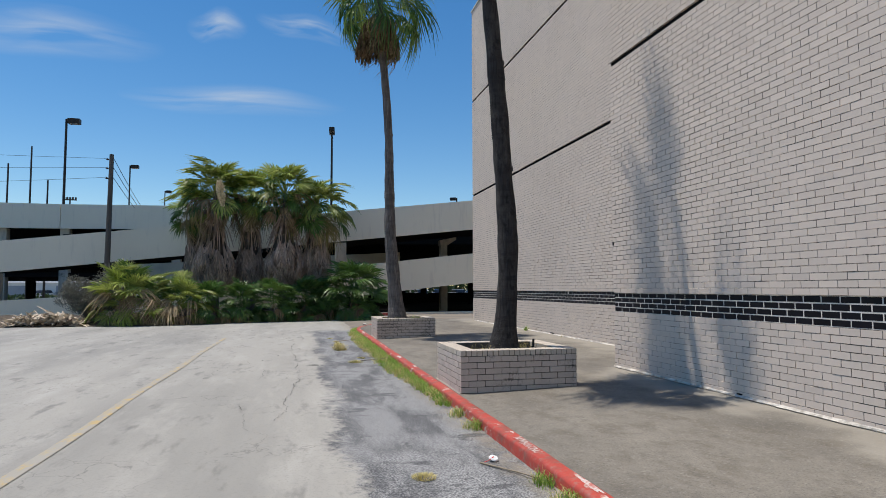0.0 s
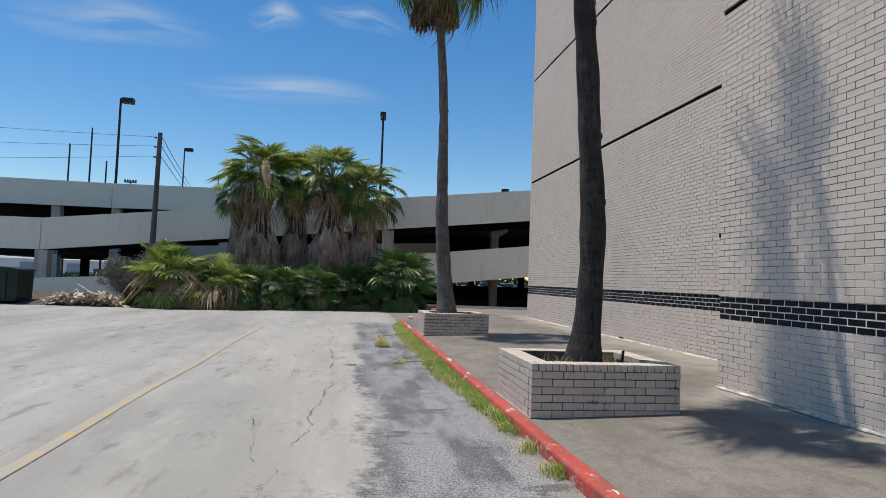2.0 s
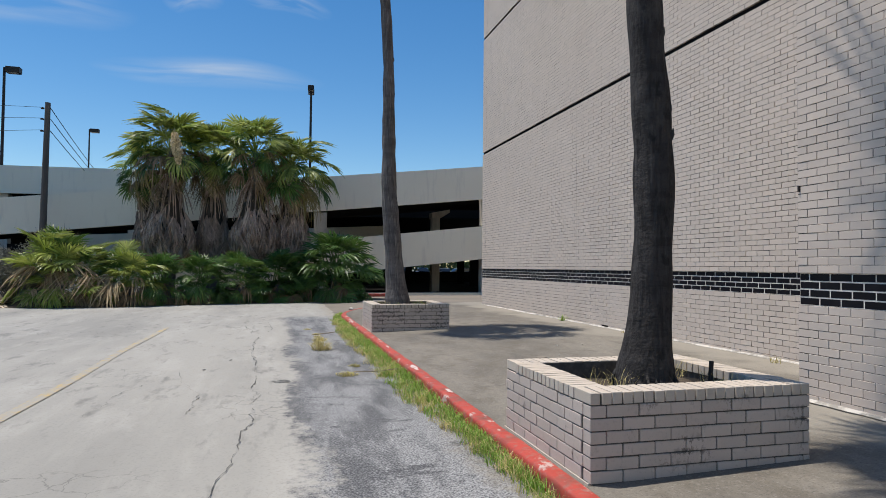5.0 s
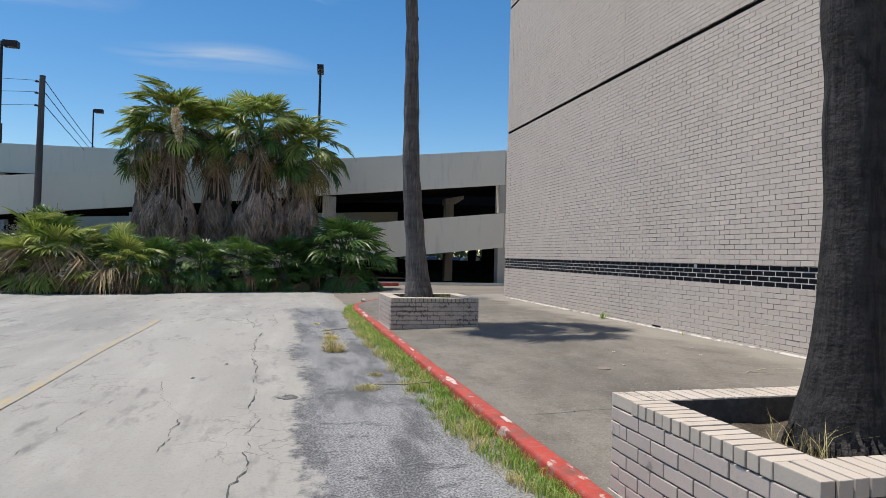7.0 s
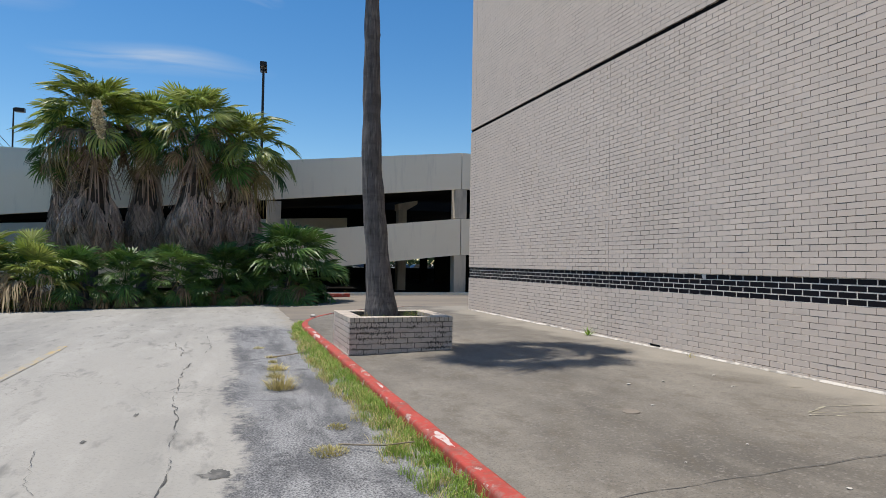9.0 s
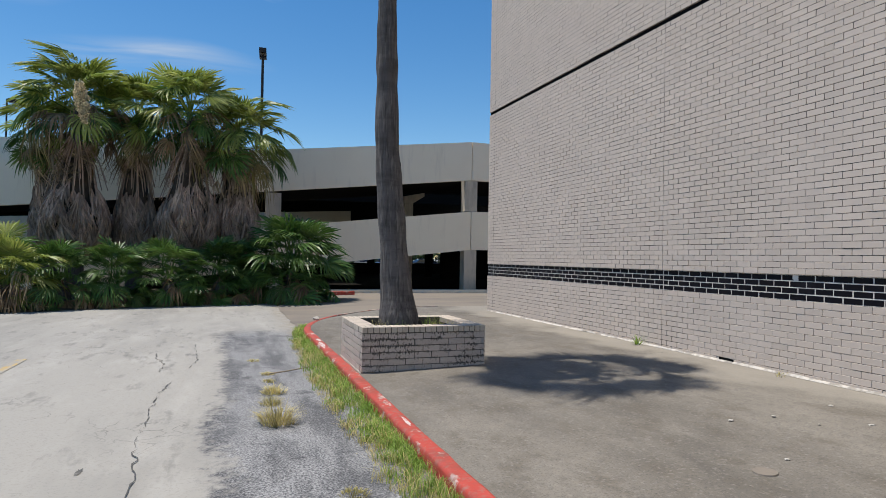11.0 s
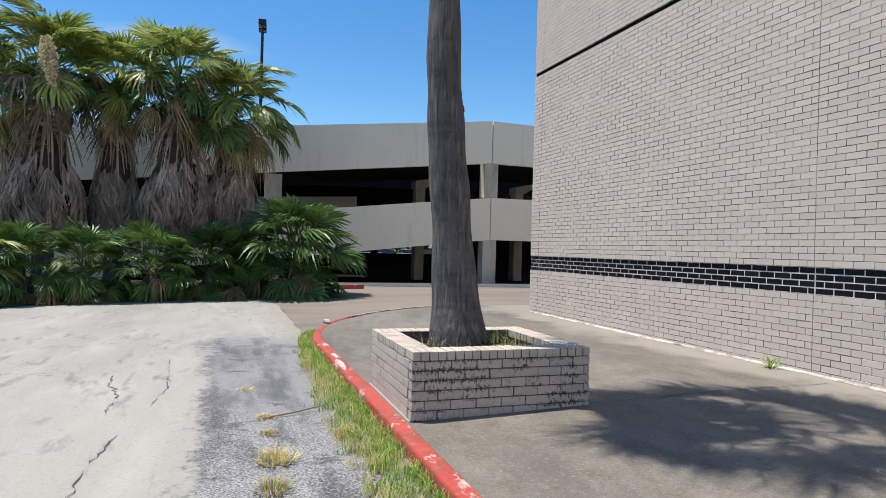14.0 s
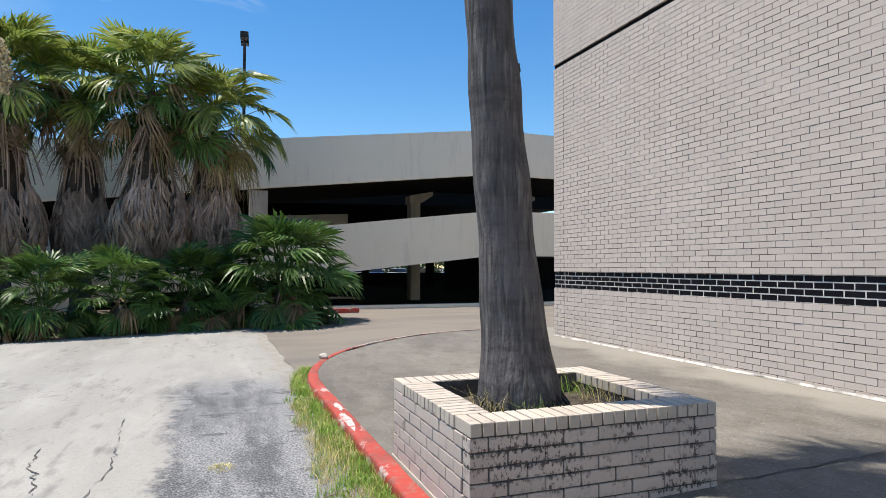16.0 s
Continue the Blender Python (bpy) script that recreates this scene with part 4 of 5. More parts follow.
def skirt_mesh(name, top, bottom, r_top, r_bot, seed, count=150, material=None, core=True):
    """Thatch of dead fans hanging round a trunk in overlapping tiers."""
    r = random.Random(seed)
    V, F = [], []
    knots = ((0, r_top * 0.8), (0.22, r_top + 0.15 * (r_bot - r_top)), (0.45, r_bot * 0.9), (0.66, r_bot * 1.1), (0.88, r_bot * 0.95), (1.0, r_bot * 0.7), (1.15, r_bot * 0.4))
    if not core:
        knots = ((0, r_top), (0.5, r_bot * 0.8), (1.0, r_bot), (1.4, r_bot * 1.08))

    def rad(z):
        f = (top - z) / (top - bottom)
        return float(np.interp(f, [k[0] for k in knots], [k[1] for k in knots]))
    for i in range(count):
        a = r.uniform(0, 2 * math.pi)
        f0 = 0.22 + 0.62 * r.random() ** 0.75 if core else 0.5 * r.random()
        z0 = top + (bottom - top) * f0
        out = r.uniform(0.75, 1.12) if core else r.uniform(0.8, 1.2)
        swing = r.gauss(0, 0.12)
        for q in range(11):
            da = swing + (q - 5) / 5 * r.uniform(0.2, 0.34)
            L = r.uniform(0.6, 1.0) * 0.95
            z1 = max(z0 - L, bottom - 0.3 * r.random())
            w = r.choice((0.012, 0.02, 0.03))
            o = len(V)
            for k, f in enumerate((0, 0.4, 0.75, 1.0)):
                z = z0 + (z1 - z0) * f
                p, aa = rad(z) * out + 0.05 * r.uniform(-1, 1) * f, a + da * f / max(rad(z), 0.35)
                ww = w * (0.8, 1.0, 0.8, 0.15)[k] / max(p, 0.1)
                tw = r.uniform(-0.03, 0.03)
                V.append(((p + tw) * math.cos(aa - ww), (p + tw) * math.sin(aa - ww), z))
                V.append(((p - tw) * math.cos(aa + ww), (p - tw) * math.sin(aa + ww), z + 0.01))
            for k in range(3):
                F.append((o + 2 * k, o + 2 * k + 1, o + 2 * k + 3, o + 2 * k + 2))
    return raw(name, V, F, material or M_dead)


def stalks_mesh(top, bottom, radius, seed, count=95):
    """Old frond stalks splayed under the crown."""
    r = random.Random(seed)
    bm = bmesh.new()
    for i in range(count):
        a = r.uniform(0, 6.283)
        z0 = top - r.uniform(0, 0.5)
        L = r.uniform(0.5, 1.0) * (top - bottom)
        q = radius * r.uniform(0.75, 1.25)
        a1 = a + r.uniform(-0.3, 0.3)
        p0 = Vector((0.22 * math.cos(a), 0.22 * math.sin(a), z0))
        p2 = Vector((q * math.cos(a1), q * math.sin(a1), z0 - L))
        p1 = p0.lerp(p2, 0.45) + Vector((math.cos(a), math.sin(a), 0)) * 0.15 * radius
        tube(bm, [p0, p1, p2], [0.026, 0.02, 0.013], 4, caps=False)
    return mesh_of("stalks", bm, M_dead)


def street_palm(x, y, base_z, steps, size, count, seed, bark, label, bare=None, reaching=()):
    """Tall fan palm with a bare ringed trunk."""
    palm = tagged(empty("palm_tree", x, y, base_z), label, "palm tree", group="palms in planters")
    path = [(px - x, 0, pz - base_z) for px, pz, _ in steps]
    radii = [pr for _, _, pr in steps]
    lean, height = path[-1][0], path[-1][2]
    part("trunk", trunk_mesh(path, radii, 28, 0.085, seed, bark), bark, palm, "dark grey ringed palm trunk flaring at the base")
    foot = radii[1]
    r = random.Random(seed)
    bm = bmesh.new()
    for k in range(150):
        a = r.uniform(0, 6.283)
        q = foot * r.uniform(0.98, 1.14)
        z = r.uniform(-0.03, 0.08)
        tube(bm, [(q * 0.8 * math.cos(a), q * 0.8 * math.sin(a), z + 0.09), (q * math.cos(a + 0.05), q * math.sin(a + 0.05), z), (q * 1.06 * math.cos(a + r.uniform(-0.2, 0.2)), q * 1.06 * math.sin(a + 0.1), z - 0.12)], [0.012, 0.012, 0.007], 4, caps=False)
    part("root_mat", bm, M_roots, palm, "matted dead root fibres round the base")
    for k in range(6):
        z = r.uniform(1.8, height * 0.85)
        xx = float(np.interp(z, [p[2] for p in path], [p[0] for p in path]))
        rr = float(np.interp(z, [p[2] for p in path], radii))
        a = r.uniform(-0.9, 0.5)
        part("bark_stub", tube(bmesh.new(), [(xx + rr * 0.88 * math.cos(a), rr * 0.88 * math.sin(a), z), (xx + rr * 1.01 * math.cos(a), rr * 1.01 * math.sin(a), z + 0.04), (xx + rr * 1.02 * math.cos(a), rr * 1.02 * math.sin(a), z + 0.09)], [0.018, 0.015, 0.005], 6), M_roots, palm, "dark broken frond stub")
    at = (lean, 0, height)
    crown(palm, at, size, seed, count, -34, 66, 0.2, 0.5, True, bare)
    for k, (angle, rise, s) in enumerate(reaching):
        hang(palm, FRONDS_NARROW[k % 2], Vector(at), radians(angle - 90), radians(rise), size * s, 0.0, "long narrow folded frond")
    sk = part("skirt", skirt_mesh("skirt", height - 0.75, height - 2.05, 0.26, 0.6, seed, 110, M_dead_brown, core=False), M_dead_brown, palm, "brown dead frond skirt below the crown")
    sk.location = (lean, 0, 0)
    return palm


street_palm(2.04, 9.78, 0.44, [(2.04, 0.3, 0.25), (2.04, 0.5, 0.228), (2.06, 0.75, 0.185), (2.1, 1.2, 0.155), (2.125, 1.7, 0.153), (2.125, 2.3, 0.152), (2.055, 3.3, 0.138), (2.0, 4.2, 0.135), (1.855, 5.95, 0.115), (1.75, 8.0, 0.11), (1.7, 9.5, 0.10)], 0.92, 22, 3, M_bark_dark, "tall fan palm with dark trunk in the brick planter", (-1.25, 1.4), ((4, 14, 1.22), (8, 5, 1.2), (48, 4, 1.2), (2, -12, 1.0), (54, -12, 1.0), (10, -2, 1.12), (14, -22, 0.95), (45, 12, 1.25), (51, -4, 1.12), (58, -20, 0.95), (26, -16, 0.7), (6, -34, 0.85), (42, -34, 0.8), (-52, -4, 0.8)))
street_palm(1.88, 19.35, 0.44, [(1.88, 0.3, 0.315), (1.88, 0.5, 0.298), (1.855, 0.8, 0.245), (1.81, 1.3, 0.208), (1.73, 2.1, 0.193), (1.69, 2.55, 0.18), (1.64, 3.3, 0.163), (1.635, 3.8, 0.155), (1.605, 5.9, 0.122), (1.55, 6.9, 0.12), (1.42, 8.4, 0.115), (1.28, 10.55, 0.105)], 1.05, 29, 8, M_bark, "tall fan palm with leaning grey trunk in a mildewed planter")


def thatch_palm(x, y, top, skirt_top, skirt_bottom, radius, size, seed, n=46, label="fan palm with a thick skirt of grey dead fronds"):
    palm = tagged(empty("palm_tree", x, y, -0.05), label, "palm tree", group="palms in the planting bed")
    h = skirt_top - skirt_bottom
    # solid core whose dark colour gives the skirt its shaded gaps
    part("thatch_core", trunk_mesh([(0, 0, skirt_bottom), (0, 0, skirt_bottom + 0.3 * h), (0, 0, skirt_bottom + 0.55 * h), (0, 0, skirt_top)], [radius * 0.55, radius * 0.85, radius * 0.78, 0.32], 16, 0.3, seed, M_thatch_core), M_thatch_core, palm, "matted frond skirt core coloured dark for inner shade")
    part("trunk", trunk_mesh([(0, 0, -0.1), (0, 0, 0.4), (0, 0, top)], [0.4, 0.3, 0.1], 14, 0.08, seed), M_bark, palm)
    part("skirt", skirt_mesh("skirt", skirt_top, skirt_bottom, 0.42, radius * 1.1, seed, 230), M_dead, palm, "thick grey skirt of dead hanging fronds")
    part("stalk_tangle", stalks_mesh(skirt_top + 0.7, skirt_top - 1.3, radius * 0.9, seed, 48), M_dead, palm, "splayed grey-brown frond stalks")
    crown(palm, (0, 0, top), size * 1.06, seed, int(n * 1.15), -22, 88, 0.2, 0.4)
    return palm


pa = thatch_palm(-5.3, 34.5, 6.4, 4.7, 1.45, 0.84, 1.12, 21, 54)
thatch_palm(-3.6, 35.4, 6.3, 4.5, 1.4, 0.58, 1.0, 22, 44)
thatch_palm(-1.8, 34.4, 6.5, 4.75, 1.6, 0.84, 1.1, 23, 50)
thatch_palm(-0.15, 34.9, 5.75, 4.6, 1.75, 0.66, 1.12, 24, 52)
thatch_palm(-6.4, 36.0, 5.6, 4.7, 1.6, 0.5, 0.95, 25, 34)


def blossom(parent, x, y, z, seed):
    r = random.Random(seed)
    V, F = [], []
    for k in range(1200):
        f = r.random()
        a = r.uniform(0, 6.28)
        q = 0.2 * math.sin(math.pi * (0.15 + 0.75 * f)) * r.uniform(0.3, 1.1)
        p = Vector((x + q * math.cos(a) + 0.15 * f, y + q * math.sin(a), z - 1.25 * f))
        s = r.uniform(0.025, 0.055)
        o = len(V)
        d1, d2 = Vector((r.uniform(-1, 1), r.uniform(-1, 1), r.uniform(-1, 1))).normalized() * s, Vector((r.uniform(-1, 1), r.uniform(-1, 1), r.uniform(-1, 1))).normalized() * s
        V += [tuple(p - d1), tuple(p + d2), tuple(p + d1), tuple(p - d2)]
        F.append((o, o + 1, o + 2, o + 3))
    part("blossom_stalk", tube(bmesh.new(), [(0, 0, 6.3), (x * 0.5, y * 0.5, z + 0.35), (x, y, z)], [0.03, 0.022, 0.015], 6), M_petiole, parent, "arching blossom stalk")
    part("blossom", raw("blossom", V, F, M_flower), M_flower, parent, "hanging cream seed cluster")


blossom(pa, 0.45, -2.1, 6.75, 5)


def shrub_palm(x, y, size, n, seed, dark=True, dead=3, label="low bushy fan palm with dark green fronds", spread=1.0):
    """A trunkless fan palm: fronds rising and arching from the ground."""
    r = random.Random(seed)
    palm = tagged(empty("palm_shrub", x, y, -0.02), label, "palm shrub", group="palm shrubs in the planting bed")
    part("stump", trunk_mesh([(0, 0, -0.1), (0, 0, 0.3), (0, 0, 0.55 * size)], [0.3, 0.26, 0.16], 10, 0.2, seed), M_bark, palm)
    for k in range(n):
        f = (k + 0.5) / n
        el = 86 - (112 if dark else 92) * f ** 0.95 + r.uniform(-10, 10)
        mesh = r.choice(FRONDS_LOW if dark else FRONDS + FRONDS_LOW[:2])
        q = 0.3 * spread * r.random()
        aa = r.uniform(0, 6.28)
        hang(palm, mesh, (q * math.cos(aa), q * math.sin(aa), (0.25 + 0.6 * (1 - f)) * size), k * 2.39996, radians(el), size * r.uniform(0.6, 0.92), r.uniform(-0.5, 0.5))
    for k in range(dead):
        hang(palm, r.choice(FRONDS_BROWN if dark else FRONDS_DEAD + FRONDS_BROWN[:1]), (0, 0, r.uniform(0.35, 0.75) * size), r.uniform(2.0, 4.3), radians(r.uniform(-55, 0) if dark else r.uniform(-30, 50)), size * r.uniform(0.7, 1.05), r.uniform(-0.6, 0.6), "dead tan frond")
    for k in range(6 if dark else 4):
        hang(palm, r.choice(FRONDS_GREY + FRONDS_BROWN[:1]), (0, 0, r.uniform(0.5, 0.75) * size), r.uniform(2.1, 4.2), radians(r.uniform(-62, -38)), size * r.uniform(0.6, 0.85), r.uniform(-0.4, 0.4), "dead grey frond hanging at the base")
    return palm


shrub_palm(1.65, 32.9, 1.53, 80, 41, True, 4, "large bushy fan palm with glossy green fronds")
shrub_palm(-0.7, 32.5, 1.08, 60, 42, True, 5)
shrub_palm(0.35, 33.6, 0.97, 38, 48, True, 3)
shrub_palm(-2.2, 32.1, 0.99, 51, 43, True, 5)
shrub_palm(-3.6, 31.5, 0.95, 51, 44, True, 5)
shrub_palm(-4.9, 31.1, 0.95, 48, 45, True, 7)
shrub_palm(-6.1, 30.6, 1.03, 38, 46, False, 13, "bushy fan palm with many dead tan fronds")
shrub_palm(-7.4, 30.4, 1.03, 32, 47, False, 16, "bright green fan palm among dead tan fronds")
shrub_palm(-8.35, 30.6, 1.32, 48, 49, False, 6, "bright green bushy fan palm beside the road")
shrub_palm(-7.0, 32.8, 1.03, 35, 50, True, 6)


# ---- planters ----
def planter(x0, y0, x1, y1, stained, label):
    """Brick planter: six running-bond courses under a rowlock cap, with soil inside."""
    r = random.Random(int(y0 * 10))
    H, T = 0.0835, 0.225
    Wx, Wy = x1 - x0, y1 - y0
    pl = tagged(empty("brick_planter", x0, y0, 0.005), label, "planter", group="brick planters")
    bm = bmesh.new()
    for a in ((0, Wx, 0, T), (0, Wx, Wy - T, Wy), (0, T, T, Wy - T), (Wx - T, Wx, T, Wy - T)):
        ins = 0.011
        box(bm, a[0] + ins, a[1] - ins, a[2] + ins if a[2] == 0 else a[2] - ins, a[3] - ins if a[3] == Wy else a[3] + ins, -0.1, H * 7 - 0.012)
    part("mortar_core", bm, M_pmortar, pl, "dark mortar between the bricks")
    part("base_caulk", boxed(-0.012, -0.001, 0.0, Wy, -0.03, 0.009, bevel=0.003), M_cap, pl, "cream caulk strip along the planter foot")
    side_mat = M_pbrick_stain if stained else M_pbrick_grimy
    cache = {}

    def unit(length, depth, height, material, key):
        k = (round(length, 3), round(depth, 3), round(height, 3), key)
        if k not in cache:
            cache[k] = mesh_of("brick", boxed(-length / 2, length / 2, -depth / 2, depth / 2, -height / 2, height / 2, bevel=0.005), material)
        return cache[k]

    def put(length, depth, height, material, key, x, y, z, turned):
        ob = new("brick", unit(length, depth, height, material, key))
        ob.parent = pl
        ob.location = (x + r.gauss(0, 0.0012), y + r.gauss(0, 0.0012), z + r.gauss(0, 0.0008))
        ob.rotation_euler = (r.gauss(0, 0.004), r.gauss(0, 0.004), (math.pi / 2 if turned else 0) + r.gauss(0, 0.004))
    D = 0.1
    for c in range(-1, 6):
        z = H * (c + 0.5)
        for side in range(4):
            L = Wx if side in (0, 2) else Wy
            n = round(L / 0.238)
            p = L / (n + 0.25)
            pos = -p * (0.5 if (c + side) % 2 else 0)
            while pos < L - 0.02:
                a, b = max(pos, 0), min(pos + p, L)
                pos += p
                if side in (1, 3):
                    a, b = max(a, D * 0.999), min(b, L - D * 0.999)
                if b - a < 0.03:
                    continue
                ln, m = b - a - 0.008, (a + b) / 2
                if side == 0:
                    put(ln, D, H - 0.008, side_mat, "s", m, D / 2, z, False)
                elif side == 2:
                    put(ln, D, H - 0.008, M_pbrick, "p", m, Wy - D / 2, z, False)
                elif side == 1:
                    put(ln, D, H - 0.008, M_pbrick, "p", D / 2, m, z, True)
                else:
                    put(ln, D, H - 0.008, M_pbrick, "p", Wx - D / 2, m, z, True)
    z = H * 6.5
    nx, ny = round(Wx / 0.078), round((Wy - 2 * T) / 0.078)
    for k in range(nx):
        w = Wx / nx
        for yy in (T / 2, Wy - T / 2):
            put(w - 0.011, T + 0.006, H - 0.008, M_cap, "c", (k + 0.5) * w, yy, z, False)
    for k in range(ny):
        w = (Wy - 2 * T) / ny
        for xx in (T / 2, Wx - T / 2):
            put(w - 0.011, T + 0.006, H - 0.008, M_cap, "c", xx, T + (k + 0.5) * w, z, True)
    vs, fs = [], []
    n = 16
    for j in range(n + 1):
        for i in range(n + 1):
            x, y = T + (Wx - 2 * T) * i / n, T + (Wy - 2 * T) * j / n
            vs.append((x, y, H * 5.6 + 0.05 * noise.noise((x * 4, y * 4, y0)) - 0.03))
    for j in range(n):
        for i in range(n):
            a = j * (n + 1) + i
            fs.append((a, a + 1, a + n + 2, a + n + 1))
    tagged(new("planter_soil", raw("planter_soil", [(x + x0, y + y0, z) for x, y, z in vs], fs, M_soil)), "dry brown soil filling the brick planter", "soil", group="planter soil")
    return pl


planter(1.187, 9.055, 2.903, 10.575, False, "taupe brick planter with a pale rowlock cap")
planter(1.183, 18.597, 2.888, 20.115, True, "taupe brick planter streaked with black mildew")


# ---- kerb markings ----
kerb_ob = bpy.data.objects["kerb"]
kerb_tree = BVHTree.FromPolygons([v.co for v in kerb_ob.data.vertices], [p.vertices for p in kerb_ob.data.polygons])


def on_kerb(x, y):
    hit = kerb_tree.ray_cast(Vector((x, y, 1)), Vector((0, 0, -1)))[0]
    return (hit.z if hit else 0.0) + 0.003


def kerb_words(words, x0, x1, y_from, y_to):
    """Stencilled words along the kerb's top, read from the road."""
    cu = bpy.data.curves.new("words", 'FONT')
    cu.body, cu.resolution_u, cu.offset = words, 2, 0.02
    src = bpy.data.objects.new("words", cu)
    me = bpy.data.meshes.new_from_object(src)
    bpy.data.objects.remove(src)
    xs, ys = [v.co.x for v in me.vertices], [v.co.y for v in me.vertices]
    for v in me.vertices:
        u, w = (v.co.x - min(xs)) / (max(xs) - min(xs)), (v.co.y - min(ys)) / (max(ys) - min(ys))
        x, y = x0 + (x1 - x0) * w, y_from + (y_to - y_from) * u
        v.co = (x, y, on_kerb(x, y))
    me.materials.clear()
    me.materials.append(M_letter)
    tagged(new("kerb_lettering", me), "worn white stencilled no parking words on the kerb", "lettering", kind="structure")


kerb_words("NO PARKING", 1.052, 1.136, 6.52, 5.94)


def worn_patch(x, y, rx, ry, seed):
    vs = [(x, y, on_kerb(x, y))]
    for k in range(20):
        a = 2 * math.pi * k / 20
        q = 1 + 0.7 * noise.noise((math.cos(a) * 2, math.sin(a) * 2, seed))
        px, py = min(x + rx * q * math.cos(a), 1.145), y + ry * q * math.sin(a)
        vs.append((px, py, on_kerb(px, py)))
    tagged(new("paint_patch", raw("paint_patch", vs, [(0, k + 1, (k + 1) % 20 + 1) for k in range(20)], M_letter)), "bare pale patch where red kerb paint has worn off", "paint patch", kind="structure")


for k, (x, y, rx, ry) in enumerate(((1.12, 5.0, 0.03, 0.2), (1.10, 4.65, 0.035, 0.12), (1.125, 6.75, 0.014, 0.06), (1.09, 13.9, 0.035, 0.22), (1.12, 12.2, 0.02, 0.12), (1.07, 21.3, 0.04, 0.3), (1.1, 21.9, 0.03, 0.2), (1.11, 16.2, 0.02, 0.15))):
    worn_patch(x, y, rx, ry, 3.3 + k)

# ---- weeds and grass ----
def blades(name, spots, material, seed, label, category, kind="stuff", height=(0.04, 0.13), width=0.0032, lean=0.8, radial=False):
    """Grass blades at spots (x, y, z, radius, count)."""
    r = random.Random(seed)
    V, F = [], []
    for x, y, z, rad, count in spots:
        for k in range(count):
            a, q = r.uniform(0, 6.283), rad * math.sqrt(r.random())
            px, py = x + q * math.cos(a), y + q * math.sin(a)
            h = r.uniform(*height)
            b = a + r.gauss(0, 0.5) if radial else r.uniform(0, 6.283)
            if radial:
                h *= 1.15 - 0.75 * (q / rad)
            dx, dy = math.cos(b), math.sin(b)
            sx, sy = -dy * width, dx * width
            l = lean * h * (r.uniform(0.2, 1.2) if not radial else 0.2 + 1.3 * q / rad)
            o = len(V)
            V += [(px - sx, py - sy, z), (px + sx, py + sy, z), (px + dx * l * 0.35 + sx * 0.8, py + dy * l * 0.35 + sy * 0.8, z + h * 0.6), (px + dx * l * 0.35 - sx * 0.8, py + dy * l * 0.35 - sy * 0.8, z + h * 0.6), (px + dx * l, py + dy * l, z + h * r.uniform(0.75, 1.0))]
            F += [(o, o + 1, o + 2, o + 3), (o + 3, o + 2, o + 4)]
    ob = new(name, raw(name, V, F, material))
    return tagged(ob, label, category, kind=kind)


rg = random.Random(77)
spots, dry = [], []
for k in range(1250):
    y = rg.uniform(4.2, 25.0)
    thick = 0.22 + 0.5 * smooth(8.6, 10.2, y) + 0.4 * noise.noise((y * 0.9, 3, 0)) + 0.35 * noise.noise((y * 2.6, 8, 0))
    if thick < 0.27:
        continue
    w = 0.11 + 0.25 * smooth(9, 14, y) * (1 - 0.45 * smooth(19, 23, y))
    out = rg.random() ** 1.7
    x = 1.0 - out * w * 1.15
    if y > 23.2:
        x = 5.3 - 4.28 * math.cos(math.asin(min(1, (y - 23.2) / 4.6))) - 0.04 - rg.random() * 0.15
    (spots if rg.random() < 0.92 - 0.6 * out else dry).append((x, y, ROAD_Z, 0.075, int(26 * min(1.1, thick)) + 6))
blades("verge_grass", spots, M_grass, 5, "green weedy grass growing along the kerb gutter", "grass", height=(0.03, 0.13), width=0.003, lean=0.9)
blades("verge_straw", dry, M_grass_dry, 6, "dry straw grass lying along the kerb gutter", "grass", height=(0.04, 0.13), width=0.0022, lean=1.5)
for x, y, rad, n, h in ((0.03, 16.9, 0.16, 150, 0.26), (0.09, 18.25, 0.13, 110, 0.14), (0.2, 14.15, 0.15, 120, 0.07), (0.39, 14.9, 0.1, 60, 0.06), (0.05, 5.85, 0.10, 140, 0.05), (0.08, 19.45, 0.09, 70, 0.06), (0.08, 18.95, 0.08, 60, 0.06), (0.02, 17.7, 0.11, 80, 0.12), (-0.05, 20.6, 0.1, 40, 0.05)):
    blades("weed_tuft", [(x, y, ROAD_Z, rad, 2 * n)], M_grass_dry, int(y * 10), "dry yellow weed tuft in a road crack", "weed", height=(h * 0.35, h * 1.15), width=0.0034, lean=1.0, kind="stuff", radial=True)
for x, y, z, mt in ((1.62, 9.6, 0.48, M_grass_dry), (2.5, 9.5, 0.48, M_grass_dry), (2.45, 10.1, 0.48, M_grass_dry), (1.55, 19.1, 0.48, M_grass_dry), (2.45, 19.55, 0.48, M_grass), (2.5, 19.3, 0.48, M_grass_dry), (1.8, 18.95, 0.48, M_grass)):
    blades("planter_weed", [(x, y, z, 0.16, 60)], mt, int(x * 100 + y), "spindly weeds growing in the planter soil", "weed", height=(0.04, 0.2), width=0.0016, lean=1.3)
blades("wall_weed", [(6.0, 19.5, walk_z(6), 0.05, 26)], M_grass, 91, "small green weed sprouting at the wall base", "weed", height=(0.08, 0.22), width=0.008, lean=1.4, radial=True)
blades("wall_weed", [(5.95, 16.6, walk_z(6), 0.06, 14)], M_grass_dry, 92, "small dry weed at the wall base", "weed", height=(0.03, 0.1), lean=1.0)
